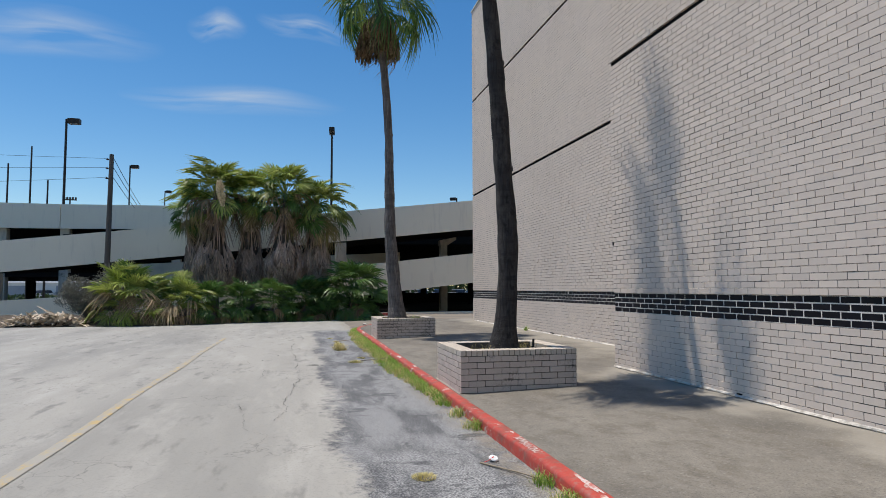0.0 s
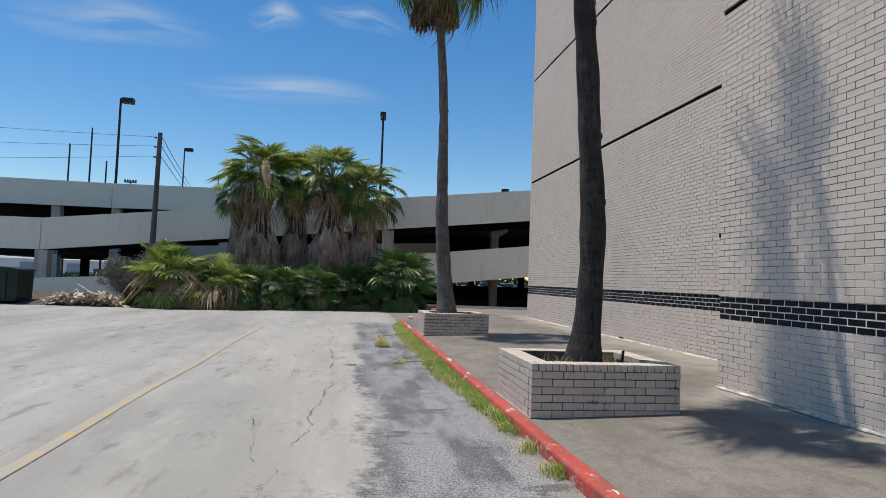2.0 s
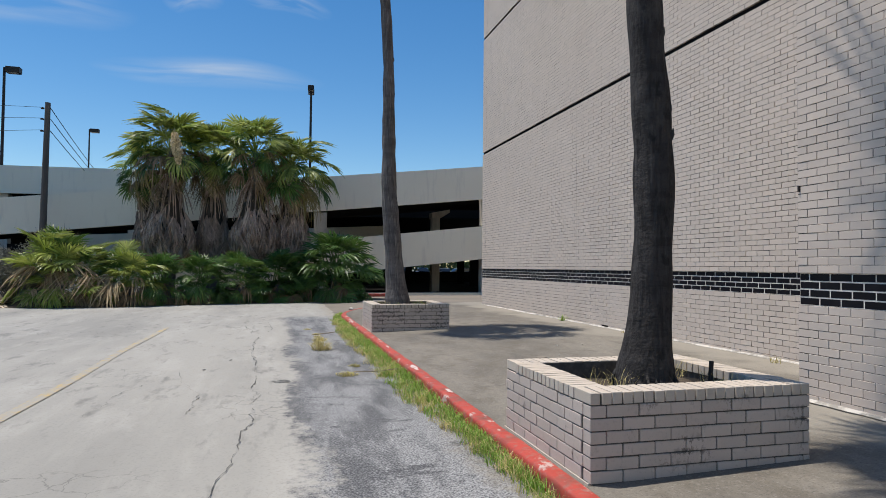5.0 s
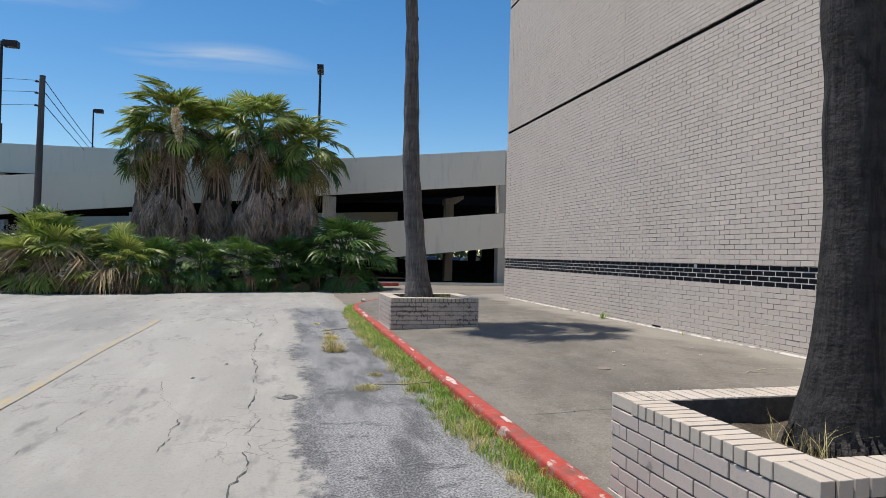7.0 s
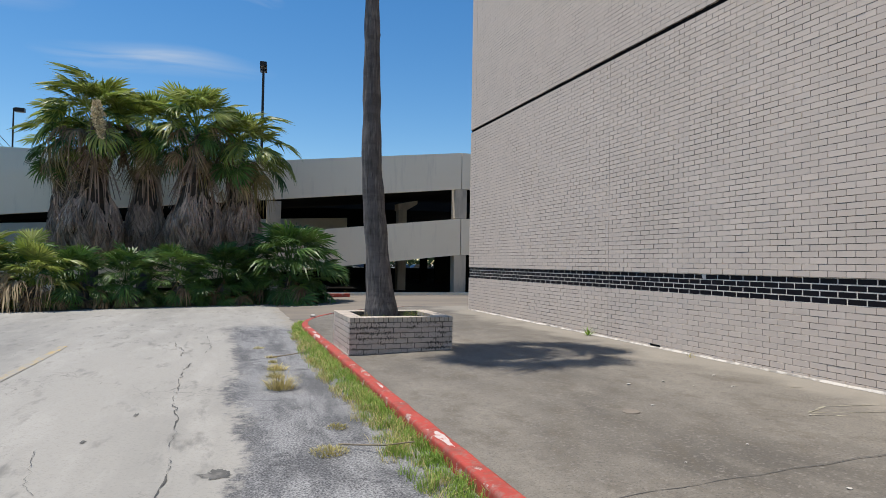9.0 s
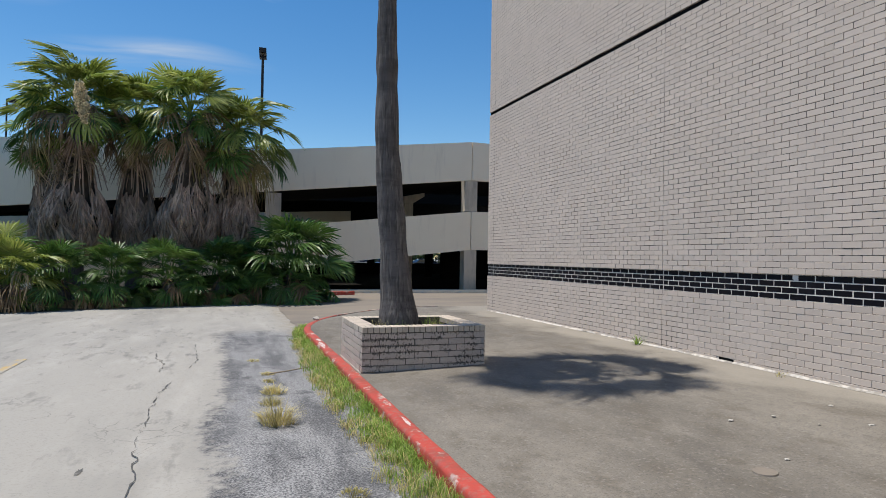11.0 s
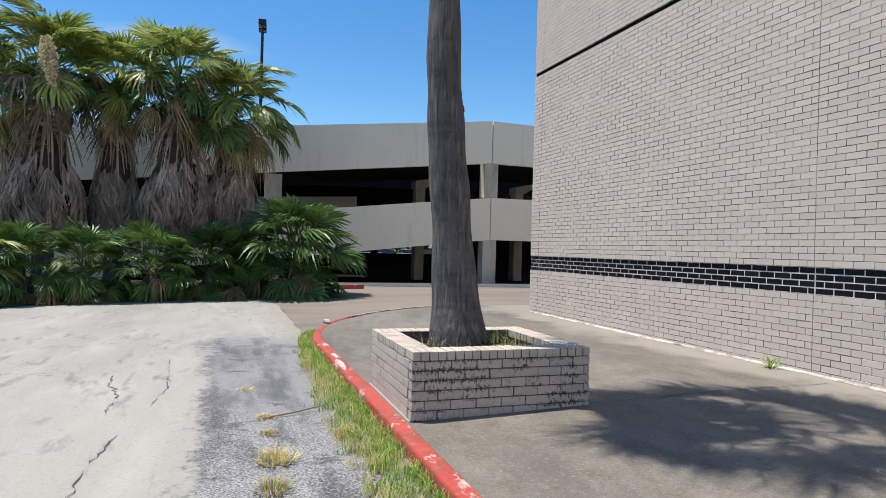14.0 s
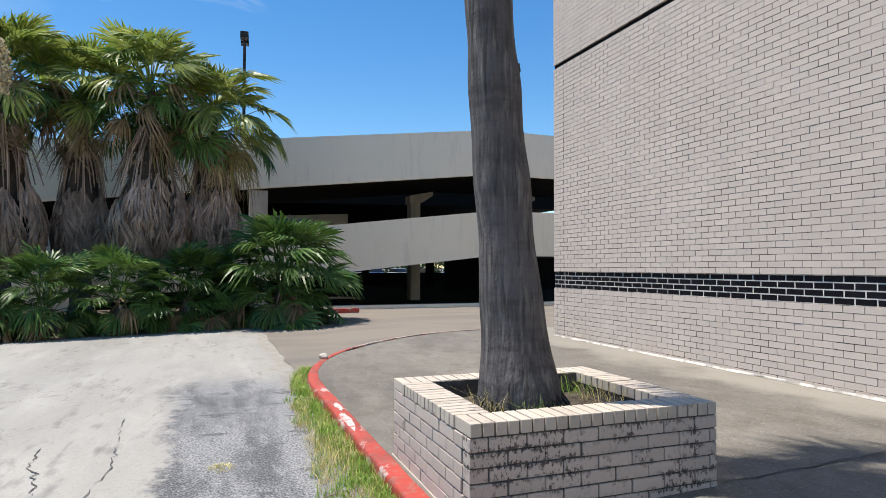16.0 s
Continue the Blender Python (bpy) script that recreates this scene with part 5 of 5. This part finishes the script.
blades("wall_weed", [(5.9, 12.6, walk_z(6), 0.08, 20)], M_grass_dry, 93, "small dry weed at the wall base", "weed", height=(0.05, 0.14), lean=1.0)
blades("kerb_weed", [(3.3 + 0.33 * k, 36.5 + 0.12 * (k % 3), -0.12, 0.22, 9 + 3 * (k % 2)) for k in range(5)], M_grass_dry, 94, "dry flowering weeds behind the red kerb", "weed", height=(0.15, 0.5), lean=0.8, radial=True)


def stick(pts, radius, label):
    bm = tube(bmesh.new(), pts, [radius, radius * 0.8, radius * 0.6, radius * 0.3][:len(pts)], 6)
    tagged(new("stick", mesh_of("stick", bm, M_stick)), label, "stick")


stick([(0.05, 19.42, ROAD_Z + 0.01), (0.35, 19.5, ROAD_Z + 0.03), (0.62, 19.62, ROAD_Z + 0.05), (0.78, 19.72, ROAD_Z + 0.04)], 0.011, "thin dry stick lying on the road")
stick([(0.62, 6.15, ROAD_Z + 0.01), (0.85, 5.75, ROAD_Z + 0.02), (0.98, 5.45, ROAD_Z + 0.03)], 0.01, "thin dry stick beside the kerb")
stick([(0.3, 14.3, ROAD_Z + 0.02), (0.62, 14.0, ROAD_Z + 0.07), (0.85, 13.9, ROAD_Z + 0.11)], 0.009, "thin dry stick on the grass verge")
bm = tube(bmesh.new(), [(2.38, 9.45, 0.44), (2.40, 9.45, 0.70)], 0.017, 8)
tagged(new("stake", mesh_of("stake", bm, M_stake)), "short black stake standing in the planter soil", "stake")


def cup_lid(x, y):
    lid = tagged(empty("cup_lid", x, y, ROAD_Z + 0.012), "crushed white plastic cup lid with a red straw", "litter")
    bm = bmesh.new()
    bmesh.ops.create_cone(bm, cap_ends=True, segments=20, radius1=0.046, radius2=0.038, depth=0.01, matrix=pose(0, 0, 0.02, 20, 10, 0))
    part("lid", bm, M_litter, lid)
    part("straw", tube(bmesh.new(), [(0.0, 0, 0.03), (-0.05, -0.03, 0.012), (-0.1, -0.05, 0.0)], 0.004, 6), M_litter_red, lid, "thin red straw")


cup_lid(0.76, 6.2)
bm = bmesh.new()
bmesh.ops.create_icosphere(bm, subdivisions=2, radius=0.075)
for v in bm.verts:
    v.co = v.co * (1 + 0.25 * noise.noise(v.co * 18)) * 1.0
    v.co.z *= 0.65
ob = tagged(new("stone", mesh_of("stone", bm, M_base)), "small white stone beside the red kerb", "stone")
ob.location = (1.5, 25.25, 0.052)

# ---- pavement details ----
for wide, pts in ((0.014, [(2.9 + 0.16 * k, 18.62 + 0.015 * math.sin(k * 2.1)) for k in range(20)]), (0.006, [(1.2 + 0.16 * k, 12.3 + 0.012 * math.sin(k * 1.7)) for k in range(31)])):
    ob = ribbon("pavement_joint", pts, wide, 0, M_crack, 0.6)
    for v in ob.data.vertices:
        v.co.z = walk_z(v.co.x) + 0.003
    tagged(ob, "thin dirty joint across the concrete pavement", "pavement joint", kind="structure")
bm = bmesh.new()
bmesh.ops.create_cone(bm, cap_ends=True, segments=24, radius1=0.085, radius2=0.08, depth=0.014)
ob = tagged(new("drain_cap", mesh_of("drain_cap", bm, M_apron)), "small round pale drain cap set in the pavement", "drain cap")
ob.matrix_world = Matrix.Translation((3.05, 14.05, walk_z(3.05) + 0.002)) @ pose(0, 0, 0, 0, -1.9, 0)
rd = random.Random(12)
for k in range(10):
    bm = bmesh.new()
    bmesh.ops.create_icosphere(bm, subdivisions=1, radius=rd.uniform(0.012, 0.026))
    for v in bm.verts:
        v.co.z *= 0.35
        v.co.x *= rd.uniform(0.8, 1.5)
    x, y = rd.uniform(1.5, 5.2), rd.uniform(11.2, 15.5)
    ob = tagged(new("paint_chip", mesh_of("paint_chip", bm, M_base)), "small white paint chip on the pavement", "debris", group="paint chips on the pavement")
    ob.location = (x, y, walk_z(x) + 0.004)


# black blocks on the wall face stand for the shaded slot openings
tagged(new("wall_vent", mesh_of("wall_vent", boxed(FAR_X - 0.006, FAR_X + 0.006, 17.53, 17.80, walk_z(6.1) + 0.005, walk_z(6.1) + 0.055, bevel=0.003), M_groove)), "dark drain slot at the foot of the wall", "vent", kind="structure")
tagged(new("wall_vent", mesh_of("wall_vent", boxed(NEAR_X - 0.006, NEAR_X + 0.006, 7.42, 7.52, walk_z(4.3) + 0.005, walk_z(4.3) + 0.045, bevel=0.003), M_groove)), "small dark drain slot at the wall foot", "vent", kind="structure")
tagged(new("wall_hook", mesh_of("wall_hook", boxed(NEAR_X - 0.018, NEAR_X + 0.004, 10.565, 10.585, 2.18, 2.24, bevel=0.004), M_steel)), "small dark metal hook at the wall corner", "hook")
for a, b in (((4.55, 13.42), (4.98, 13.58)), ((4.55, 13.42), (5.35, 13.22)), ((4.5, 13.36), (4.85, 13.2)), ((4.98, 13.58), (5.9, 13.4)), ((5.4, 14.42), (5.62, 14.38))):
    pts = [(a[0] + (b[0] - a[0]) * k / 6 + random.uniform(-0.01, 0.01), a[1] + (b[1] - a[1]) * k / 6 + random.uniform(-0.01, 0.01)) for k in range(7)]
    ob = ribbon("scuff_mark", pts, 0.02, 0, M_scuff, 0.7)
    for v in ob.data.vertices:
        v.co.z = walk_z(v.co.x) + 0.004
    tagged(ob, "pale scratched paint mark on the pavement", "paint mark", group="paint marks on the pavement", kind="structure")


# ---- lamps, poles and wires ----
def lot_lamp(x, y, base, top, head=1.0, two=False, turn=0.0):
    """Parking lot lamp: slim pole, arm and shoebox head."""
    lamp = tagged(empty("street_lamp", x, y, base), "dark bronze parking lot lamp on a slim pole", "street lamp", group="parking lot lamps")
    h = top - base
    part("pole", tube(bmesh.new(), [(0, 0, 0), (0, 0, h)], [0.10, 0.08], 10), M_steel, lamp)
    part("base_plate", boxed(-0.2, 0.2, -0.2, 0.2, 0, 0.06, bevel=0.01), M_steel, lamp)
    for s in ((1, -1) if two else (1,)):
        def turned(bm):
            for v in bm.verts:
                v.co = Matrix.Rotation(turn + (0 if s > 0 else math.pi), 4, 'Z') @ v.co
            return bm
        hd = part("lamp_head", turned(boxed(0.12 * head, 0.92 * head, -0.26 * head, 0.26 * head, h - 0.34 * head, h + 0.04, bevel=0.03)), M_steel, lamp, "dark shoebox lamp head")
        part("lens", turned(boxed(0.2 * head, 0.84 * head, -0.2 * head, 0.2 * head, h - 0.36 * head, h - 0.341 * head)), M_lamp_glass, hd, "grey glass lens")
        part("arm", turned(boxed(0, 0.14 * head, -0.04, 0.04, h - 0.2 * head, h - 0.1 * head)), M_steel, lamp)


lot_lamp(-17.85, 50.9, 6.1, 13.9, 1.0)
lot_lamp(1.42, 52.4, 6.1, 14.55, 0.85, True, 1.5)
lot_lamp(-21.95, 85, 0, 16.9, 1.1)
lot_lamp(-22.8, 110, 0, 17.5, 1.1)
lot_lamp(17.7, 75, 6.1, 12.6, 0.9, False, 2.6)
for x, y, top in ((-34.9, 90, 19.8), (-37.5, 90, 17.5), (-32.9, 90, 15.5)):
    tagged(new("mast", mesh_of("mast", tube(bmesh.new(), [(x, y, -0.2), (x, y, top)], [0.16, 0.1], 8), M_steel)), "thin bare dark steel mast far behind the garage", "mast", group="distant masts")
st = tagged(empty("floodlight_mast", -66.3, 200, -0.2), "distant floodlight mast with a crossbar of lamps", "floodlight mast")
part("pole", tube(bmesh.new(), [(0, 0, 0), (0, 0, 28)], [0.3, 0.2], 8), M_steel, st)
part("crossbar", boxed(-1.7, 1.7, -0.15, 0.15, 27.3, 27.6), M_steel, st)
for k in range(5):
    part("floodlight", boxed(-1.7 + 0.75 * k, -1.25 + 0.75 * k, -0.3, 0.1, 27.6, 28.2, bevel=0.04), M_steel, st)

PX, PY, PT = -11.2, 38.0, 8.85
up = tagged(empty("utility_pole", PX, PY, -0.05), "weathered grey timber utility pole without crossarms", "utility pole")
part("pole", tube(bmesh.new(), [(-0.1, 0, -0.1), (-0.05, 0, 4), (0, 0, PT + 0.05)], [0.17, 0.145, 0.115], 12), M_pole, up)
for k, z in enumerate((PT - 0.25, PT - 0.75, PT - 1.3)):
    part("insulator", tube(bmesh.new(), [(-0.12, -0.05, z), (-0.2, -0.08, z + 0.02), (-0.26, -0.1, z)], [0.03, 0.055, 0.03], 8), M_steel, up, "small dark insulator")


def wire(a, b, sag, radius=0.013):
    a, b = Vector(a), Vector(b)
    pts = [a.lerp(b, k / 14) + Vector((0, 0, -sag * 4 * (k / 14) * (1 - k / 14))) for k in range(15)]
    tagged(new("wire", mesh_of("wire", tube(bmesh.new(), pts, radius, 5), M_wire)), "thin black overhead cable strung from the pole", "wire", group="overhead wires")


for k, z in enumerate((PT - 0.25, PT - 0.75, PT - 1.3)):
    wire((PX - 0.26, PY - 0.1, z), (-52, 48, z + 3.4 - 1.5 * k), 0.5, 0.009)
    wire((PX + 0.12, PY, z), (-24.5 + 0.6 * k, 120, 12.2 - 0.9 * k), 1.2, 0.018)


# ---- dumpster ----
def dumpster(x, y):
    d = tagged(empty("dumpster", x, y, ROAD_Z), "dark green steel dumpster beside the road", "dumpster")
    part("body", prism([(-1.9, 0.12), (-0.04, 0.12), (0.0, 1.32), (-1.94, 1.32)], 0, 1.3), M_dumpster, d)
    for k in range(5):
        part("rib", boxed(-1.75 + 0.42 * k, -1.67 + 0.42 * k, -0.05, 0.0, 0.2, 1.25, bevel=0.008), M_dumpster, d)
    part("lid", prism([(-1.97, 1.325), (0.03, 1.325), (0.0, 1.40), (-0.5, 1.47), (-1.97, 1.47)], -0.05, 1.35), M_dumpster, d, "dark green sloping lid")
    for px, py in ((-1.7, 0.2), (-0.25, 0.2), (-1.7, 1.1), (-0.25, 1.1)):
        part("caster", tube(bmesh.new(), [(px - 0.03, py, 0.065), (px + 0.03, py, 0.065)], 0.063, 12), M_tyre, d, "black rubber caster")


dumpster(-13.75, 29.6)


# ---- beyond the garage ----
def warehouse(x0, x1, y0, y1, eaves, ridge):
    w = tagged(empty("warehouse", (x0 + x1) / 2, y0, -0.21), "long low white warehouse with a blue-grey metal roof", "warehouse")
    mx, my = (x0 + x1) / 2, (y0 + y1) / 2
    part("wall", boxed(x0 - mx, x1 - mx, 0, y1 - y0, 0, eaves), M_warehouse, w, "white sheet wall")
    bm = bmesh.new()
    h = (y1 - y0) / 2
    corners = [bm.verts.new((x, y, z)) for x in (x0 - mx - 0.3, x1 - mx + 0.3) for y, z in ((-0.4, eaves), (2 * h + 0.4, eaves), (h, ridge))]
    for f in ((0, 1, 2), (5, 4, 3), (0, 2, 5, 3), (2, 1, 4, 5), (1, 0, 3, 4)):
        bm.faces.new([corners[i] for i in f])
    part("roof", bm, M_sheet_roof, w, "blue-grey metal roof")
    for k in range(7):
        x = x0 - mx + 4 + k * 7
        part("loading_door", boxed(x, x + 2.6, -0.06, -0.003, 0.05, 2.2), M_sheet_roof, w)


warehouse(-78, -26, 112, 128, 2.7, 4.6)


# ---- shrub and dead frond heap ----
def leafy_shrub(x, y, rx, ry, h, seed, label, material, count=5200):
    r = random.Random(seed)
    s = tagged(empty("shrub", x, y, -0.05), label, "shrub")
    V, F = [], []
    clumps = []
    for k in range(34):
        a, q = r.uniform(0, 6.283), math.sqrt(r.random())
        clumps.append((rx * q * math.cos(a), ry * q * math.sin(a), h * (0.25 + 0.7 * r.random() * math.sqrt(max(0.05, 1 - q * q * 0.8))), r.uniform(0.2, 0.42)))
    for k in range(count):
        cx, cy, cz, cr = r.choice(clumps)
        d = Vector((r.gauss(0, 1), r.gauss(0, 1), r.gauss(0, 1))).normalized() * cr * r.uniform(0.5, 1.15)
        p = Vector((cx, cy, max(0.05, cz))) + d
        p.z = max(0.02, p.z)
        u, w = Vector((r.gauss(0, 1), r.gauss(0, 1), r.gauss(0, 1))).normalized() * 0.045, Vector((r.gauss(0, 1), r.gauss(0, 1), r.gauss(0, 1))).normalized() * 0.018
        o = len(V)
        V += [tuple(p - u), tuple(p + w), tuple(p + u), tuple(p - w)]
        F.append((o, o + 1, o + 2, o + 3))
    part("foliage", raw("foliage", V, F, material), material, s)
    bm = bmesh.new()
    for cx, cy, cz, cr in clumps:
        tube(bm, [(cx * 0.15, cy * 0.15, 0), (cx * 0.5, cy * 0.5, cz * 0.5), (cx, cy, cz)], [0.03, 0.018, 0.006], 5, caps=False)
        for q in range(3):
            tube(bm, [(cx * 0.7, cy * 0.7, cz * 0.75), (cx + r.uniform(-0.3, 0.3), cy + r.uniform(-0.3, 0.3), cz + r.uniform(0.1, 0.5))], [0.01, 0.004], 4, caps=False)
    part("branchwork", bm, M_twig, s, "thin bare grey branches")


leafy_shrub(-10.0, 31.4, 1.3, 0.9, 2.4, 61, "grey-green small-leaved shrub at the end of the palms", M_bush, 17000)
leafy_shrub(-9.3, 33.2, 1.3, 0.8, 2.9, 62, "sparse grey shrub behind the fan palms", M_bush, 2600)


def frond_heap(x0, x1, y0, y1, seed):
    r = random.Random(seed)
    V, F = [], []
    for k in range(620):
        fx = r.random()
        x, y = x0 + (x1 - x0) * fx, y0 + (y1 - y0) * r.random()
        top = 0.5 * math.sin(math.pi * (0.12 + 0.8 * fx)) * (0.5 + 0.5 * noise.noise((x * 1.5, y, 0)) + 0.4)
        z = ROAD_Z + 0.04 + top * r.random()
        a, L = r.uniform(0, 6.283), r.uniform(0.15, 0.55)
        d = Vector((math.cos(a), math.sin(a), r.uniform(-0.5, 0.7)))
        w = Vector((-d.y, d.x, r.uniform(-0.6, 0.6))).normalized() * r.choice((0.02, 0.035, 0.06))
        p = Vector((x, y, z))
        o = len(V)
        V += [tuple(p - w), tuple(p + w), tuple(p + d * L * 0.5 + w * 1.2 + Vector((0, 0, 0.03))), tuple(p + d * L * 0.5 - w * 1.2 + Vector((0, 0, 0.03))), tuple(p + d * L)]
        F += [(o, o + 1, o + 2, o + 3), (o + 3, o + 2, o + 4)]
    tagged(new("frond_heap", raw("frond_heap", V, F, M_dead_heap)), "heap of dry bleached palm fronds beside the road", "frond heap", kind="stuff")


M_dead_heap = leaf_mat("bleached_dead_frond", (0.58, 0.49, 0.38), (0.32, 0.25, 0.18), 0.1, 0.9)
frond_heap(-12.7, -9.9, 29.6, 30.7, 63)


# ---- cars beyond the garage ----
def car(x, y, turn, paint, label):
    c = tagged(empty("car", x, y, -0.205), label, "car", group="cars parked in the far lot")
    c.rotation_euler = (0, 0, turn)
    pm = mat("car_paint", paint, 0.3, [(3, 3, tuple(v * 0.85 for v in paint), 0.45, 0.7, 0.5, ONE)], spec=0.6)
    low = prism([(-2.2, 0.35), (-2.25, 0.75), (-2.1, 0.95), (-0.9, 1.02), (1.5, 1.02), (2.15, 0.9), (2.25, 0.6), (2.2, 0.35)], -0.88, 0.88)
    bmesh.ops.bevel(low, geom=low.edges[:], offset=0.06, segments=2, affect='EDGES')
    body = part("body", low, pm, c)
    cab = prism([(-1.7, 1.0), (-1.25, 1.42), (-0.2, 1.5), (0.9, 1.46), (1.7, 1.0)], -0.74, 0.74)
    bmesh.ops.bevel(cab, geom=cab.edges[:], offset=0.05, segments=2, affect='EDGES')
    part("cabin", cab, M_glass_dark, c, "dark tinted cabin windows")
    part("roof_panel", boxed(-1.1, 0.75, -0.62, 0.62, 1.47, 1.53, bevel=0.02), pm, c)
    for wx in (-1.4, 1.4):
        for wy in (-0.82, 0.82):
            w = part("wheel", tube(bmesh.new(), [(wx, wy - 0.1, 0.33), (wx, wy + 0.1, 0.33)], 0.33, 16), M_tyre, c, "black tyre")
            part("rim", tube(bmesh.new(), [(wx, wy - 0.11, 0.33), (wx, wy + 0.11, 0.33)], 0.2, 12), M_chrome, w, "silver rim")
    for wy in (-0.62, 0.62):
        part("headlight", boxed(-2.27, -2.15, wy - 0.18, wy + 0.18, 0.68, 0.82, bevel=0.02), M_headlight, c, "clear headlight")


for x, y, a, p, l in ((17.0, 95, 90, (0.5, 0.5, 0.5), "silver car parked in the far lot"), (20.0, 96, 84, (0.08, 0.2, 0.45), "blue car parked in the far lot"), (22.8, 95, 95, (0.6, 0.6, 0.6), "white car parked in the far lot"), (26.5, 97, 10, (0.04, 0.05, 0.07), "dark car parked in the far lot"), (30.5, 95, 88, (0.12, 0.25, 0.5), "blue car parked in the far lot"), (34.5, 98, 92, (0.55, 0.55, 0.56), "silver car parked in the far lot"), (-40, 110, 90, (0.5, 0.5, 0.52), "silver car parked in the far lot"), (12.5, 102, 5, (0.6, 0.6, 0.6), "white car parked in the far lot")):
    car(x, y, radians(a), p, l)


def hedge(x0, x1, y, h, seed, label, count=2600, leaf=0.3):
    r = random.Random(seed)
    V, F = [], []
    for k in range(count):
        x = r.uniform(x0, x1)
        top = h * (0.7 + 0.5 * noise.noise((x * 0.4, seed, 0)))
        p = Vector((x, y + r.gauss(0, 0.6), -0.2 + top * r.random()))
        u, w = Vector((r.gauss(0, 1), r.gauss(0, 1), r.gauss(0, 1))).normalized() * leaf, Vector((r.gauss(0, 1), r.gauss(0, 1), r.gauss(0, 1))).normalized() * leaf * 0.7
        o = len(V)
        V += [tuple(p - u), tuple(p + w), tuple(p + u), tuple(p - w)]
        F.append((o, o + 1, o + 2, o + 3))
    tagged(new("hedge", raw("hedge", V, F, M_tree)), label, "hedge", kind="stuff")


hedge(-75, -22, 92, 1.2, 5, "low green hedge beyond the parking lot")
hedge(-230, 230, 190, 4.6, 6, "distant line of green trees on the horizon", 9000, 0.9)


# ---- clouds ----
def cloud(x, z, y, w, h, seed, tilt, label="thin white wisp of high cloud"):
    m = bpy.data.materials.new("cirrus")
    m.use_nodes = True
    nt = m.node_tree
    n, l = nt.nodes, nt.links
    n.clear()
    tc = n.new("ShaderNodeTexCoord")
    mp = n.new("ShaderNodeMapping")
    mp.inputs["Scale"].default_value = (1.8, 3.2, 1)
    mp.inputs["Location"].default_value = (seed, seed * 2.3, 0)
    l.new(tc.outputs["UV"], mp.inputs[0])
    t = n.new("ShaderNodeTexNoise")
    t.inputs["Scale"].default_value, t.inputs["Detail"].default_value, t.inputs["Distortion"].default_value = 1.0, 6, 0.3
    l.new(mp.outputs[0], t.inputs["Vector"])
    g = n.new("ShaderNodeTexGradient")
    g.gradient_type = 'SPHERICAL'
    mg = n.new("ShaderNodeMapping")
    mg.inputs["Location"].default_value, mg.inputs["Scale"].default_value = (-1, -1, 0), (2, 2, 0)
    l.new(tc.outputs["UV"], mg.inputs[0])
    l.new(mg.outputs[0], g.inputs[0])
    r = n.new("ShaderNodeMapRange")
    r.inputs["From Min"].default_value, r.inputs["From Max"].default_value = 0.34, 0.8
    l.new(t.outputs["Fac"], r.inputs["Value"])
    k = n.new("ShaderNodeMath")
    k.operation = 'MULTIPLY'
    l.new(r.outputs[0], k.inputs[0])
    l.new(g.outputs["Fac"], k.inputs[1])
    e, tr, mx, o = n.new("ShaderNodeEmission"), n.new("ShaderNodeBsdfTransparent"), n.new("ShaderNodeMixShader"), n.new("ShaderNodeOutputMaterial")
    e.inputs[0].default_value, e.inputs[1].default_value = (0.75, 0.86, 1.0, 1), 0.7
    l.new(k.outputs[0], mx.inputs[0])
    l.new(tr.outputs[0], mx.inputs[1])
    l.new(e.outputs[0], mx.inputs[2])
    l.new(mx.outputs[0], o.inputs[0])
    nn = 8
    vs = [((i / nn - 0.5) * w, 30 * math.sin(i), (j / nn - 0.5) * h + (i / nn - 0.5) * w * tilt) for j in range(nn + 1) for i in range(nn + 1)]
    fs = [(j * (nn + 1) + i, j * (nn + 1) + i + 1, (j + 1) * (nn + 1) + i + 1, (j + 1) * (nn + 1) + i) for j in range(nn) for i in range(nn)]
    me = raw("cloud", vs, fs, m)
    uv = me.uv_layers.new()
    for lp in me.loops:
        v = lp.vertex_index
        uv.data[lp.index].uv = ((v % (nn + 1)) / nn, (v // (nn + 1)) / nn)
    ob = new("cloud", me)
    ob.location = (x, y, z)
    tagged(ob, label, "cloud", kind="structure")


CY = 2400
for px, py, w, h, s, tilt in ((70, 55, 330, 75, 1, -0.05), (418, 178, 330, 46, 2, 0.0), (540, 50, 150, 40, 3, -0.15), (385, 45, 90, 50, 6, 0.1), (500, -160, 300, 60, 8, -0.1)):
    d = Vector((0.2216, 0.9728, 0.063)).normalized()
    u, v = (px - 784) / 1107, (441 - py) / 1107
    ray = d + Vector((0.975, -0.2216, 0)) * u + Vector((-0.014, -0.061, 0.998)) * v
    ray *= CY / ray.y
    cloud(ray.x, ray.z + 1.4, CY, w * CY / 1107 * 1.15, h * CY / 1107 * 1.25, s * 3.1, tilt)

# ---- bricks of the building walls ----
brick_wall(wall_near, NEAR_X, [(-13.9, STEP_Y)], (7.0, 10.5, 22))
brick_wall(wall_far, FAR_X, [(STEP_Y, 19.0385), (19.0385, 25.798), (25.798, END_Y)], (14.6, 18.6, 18))
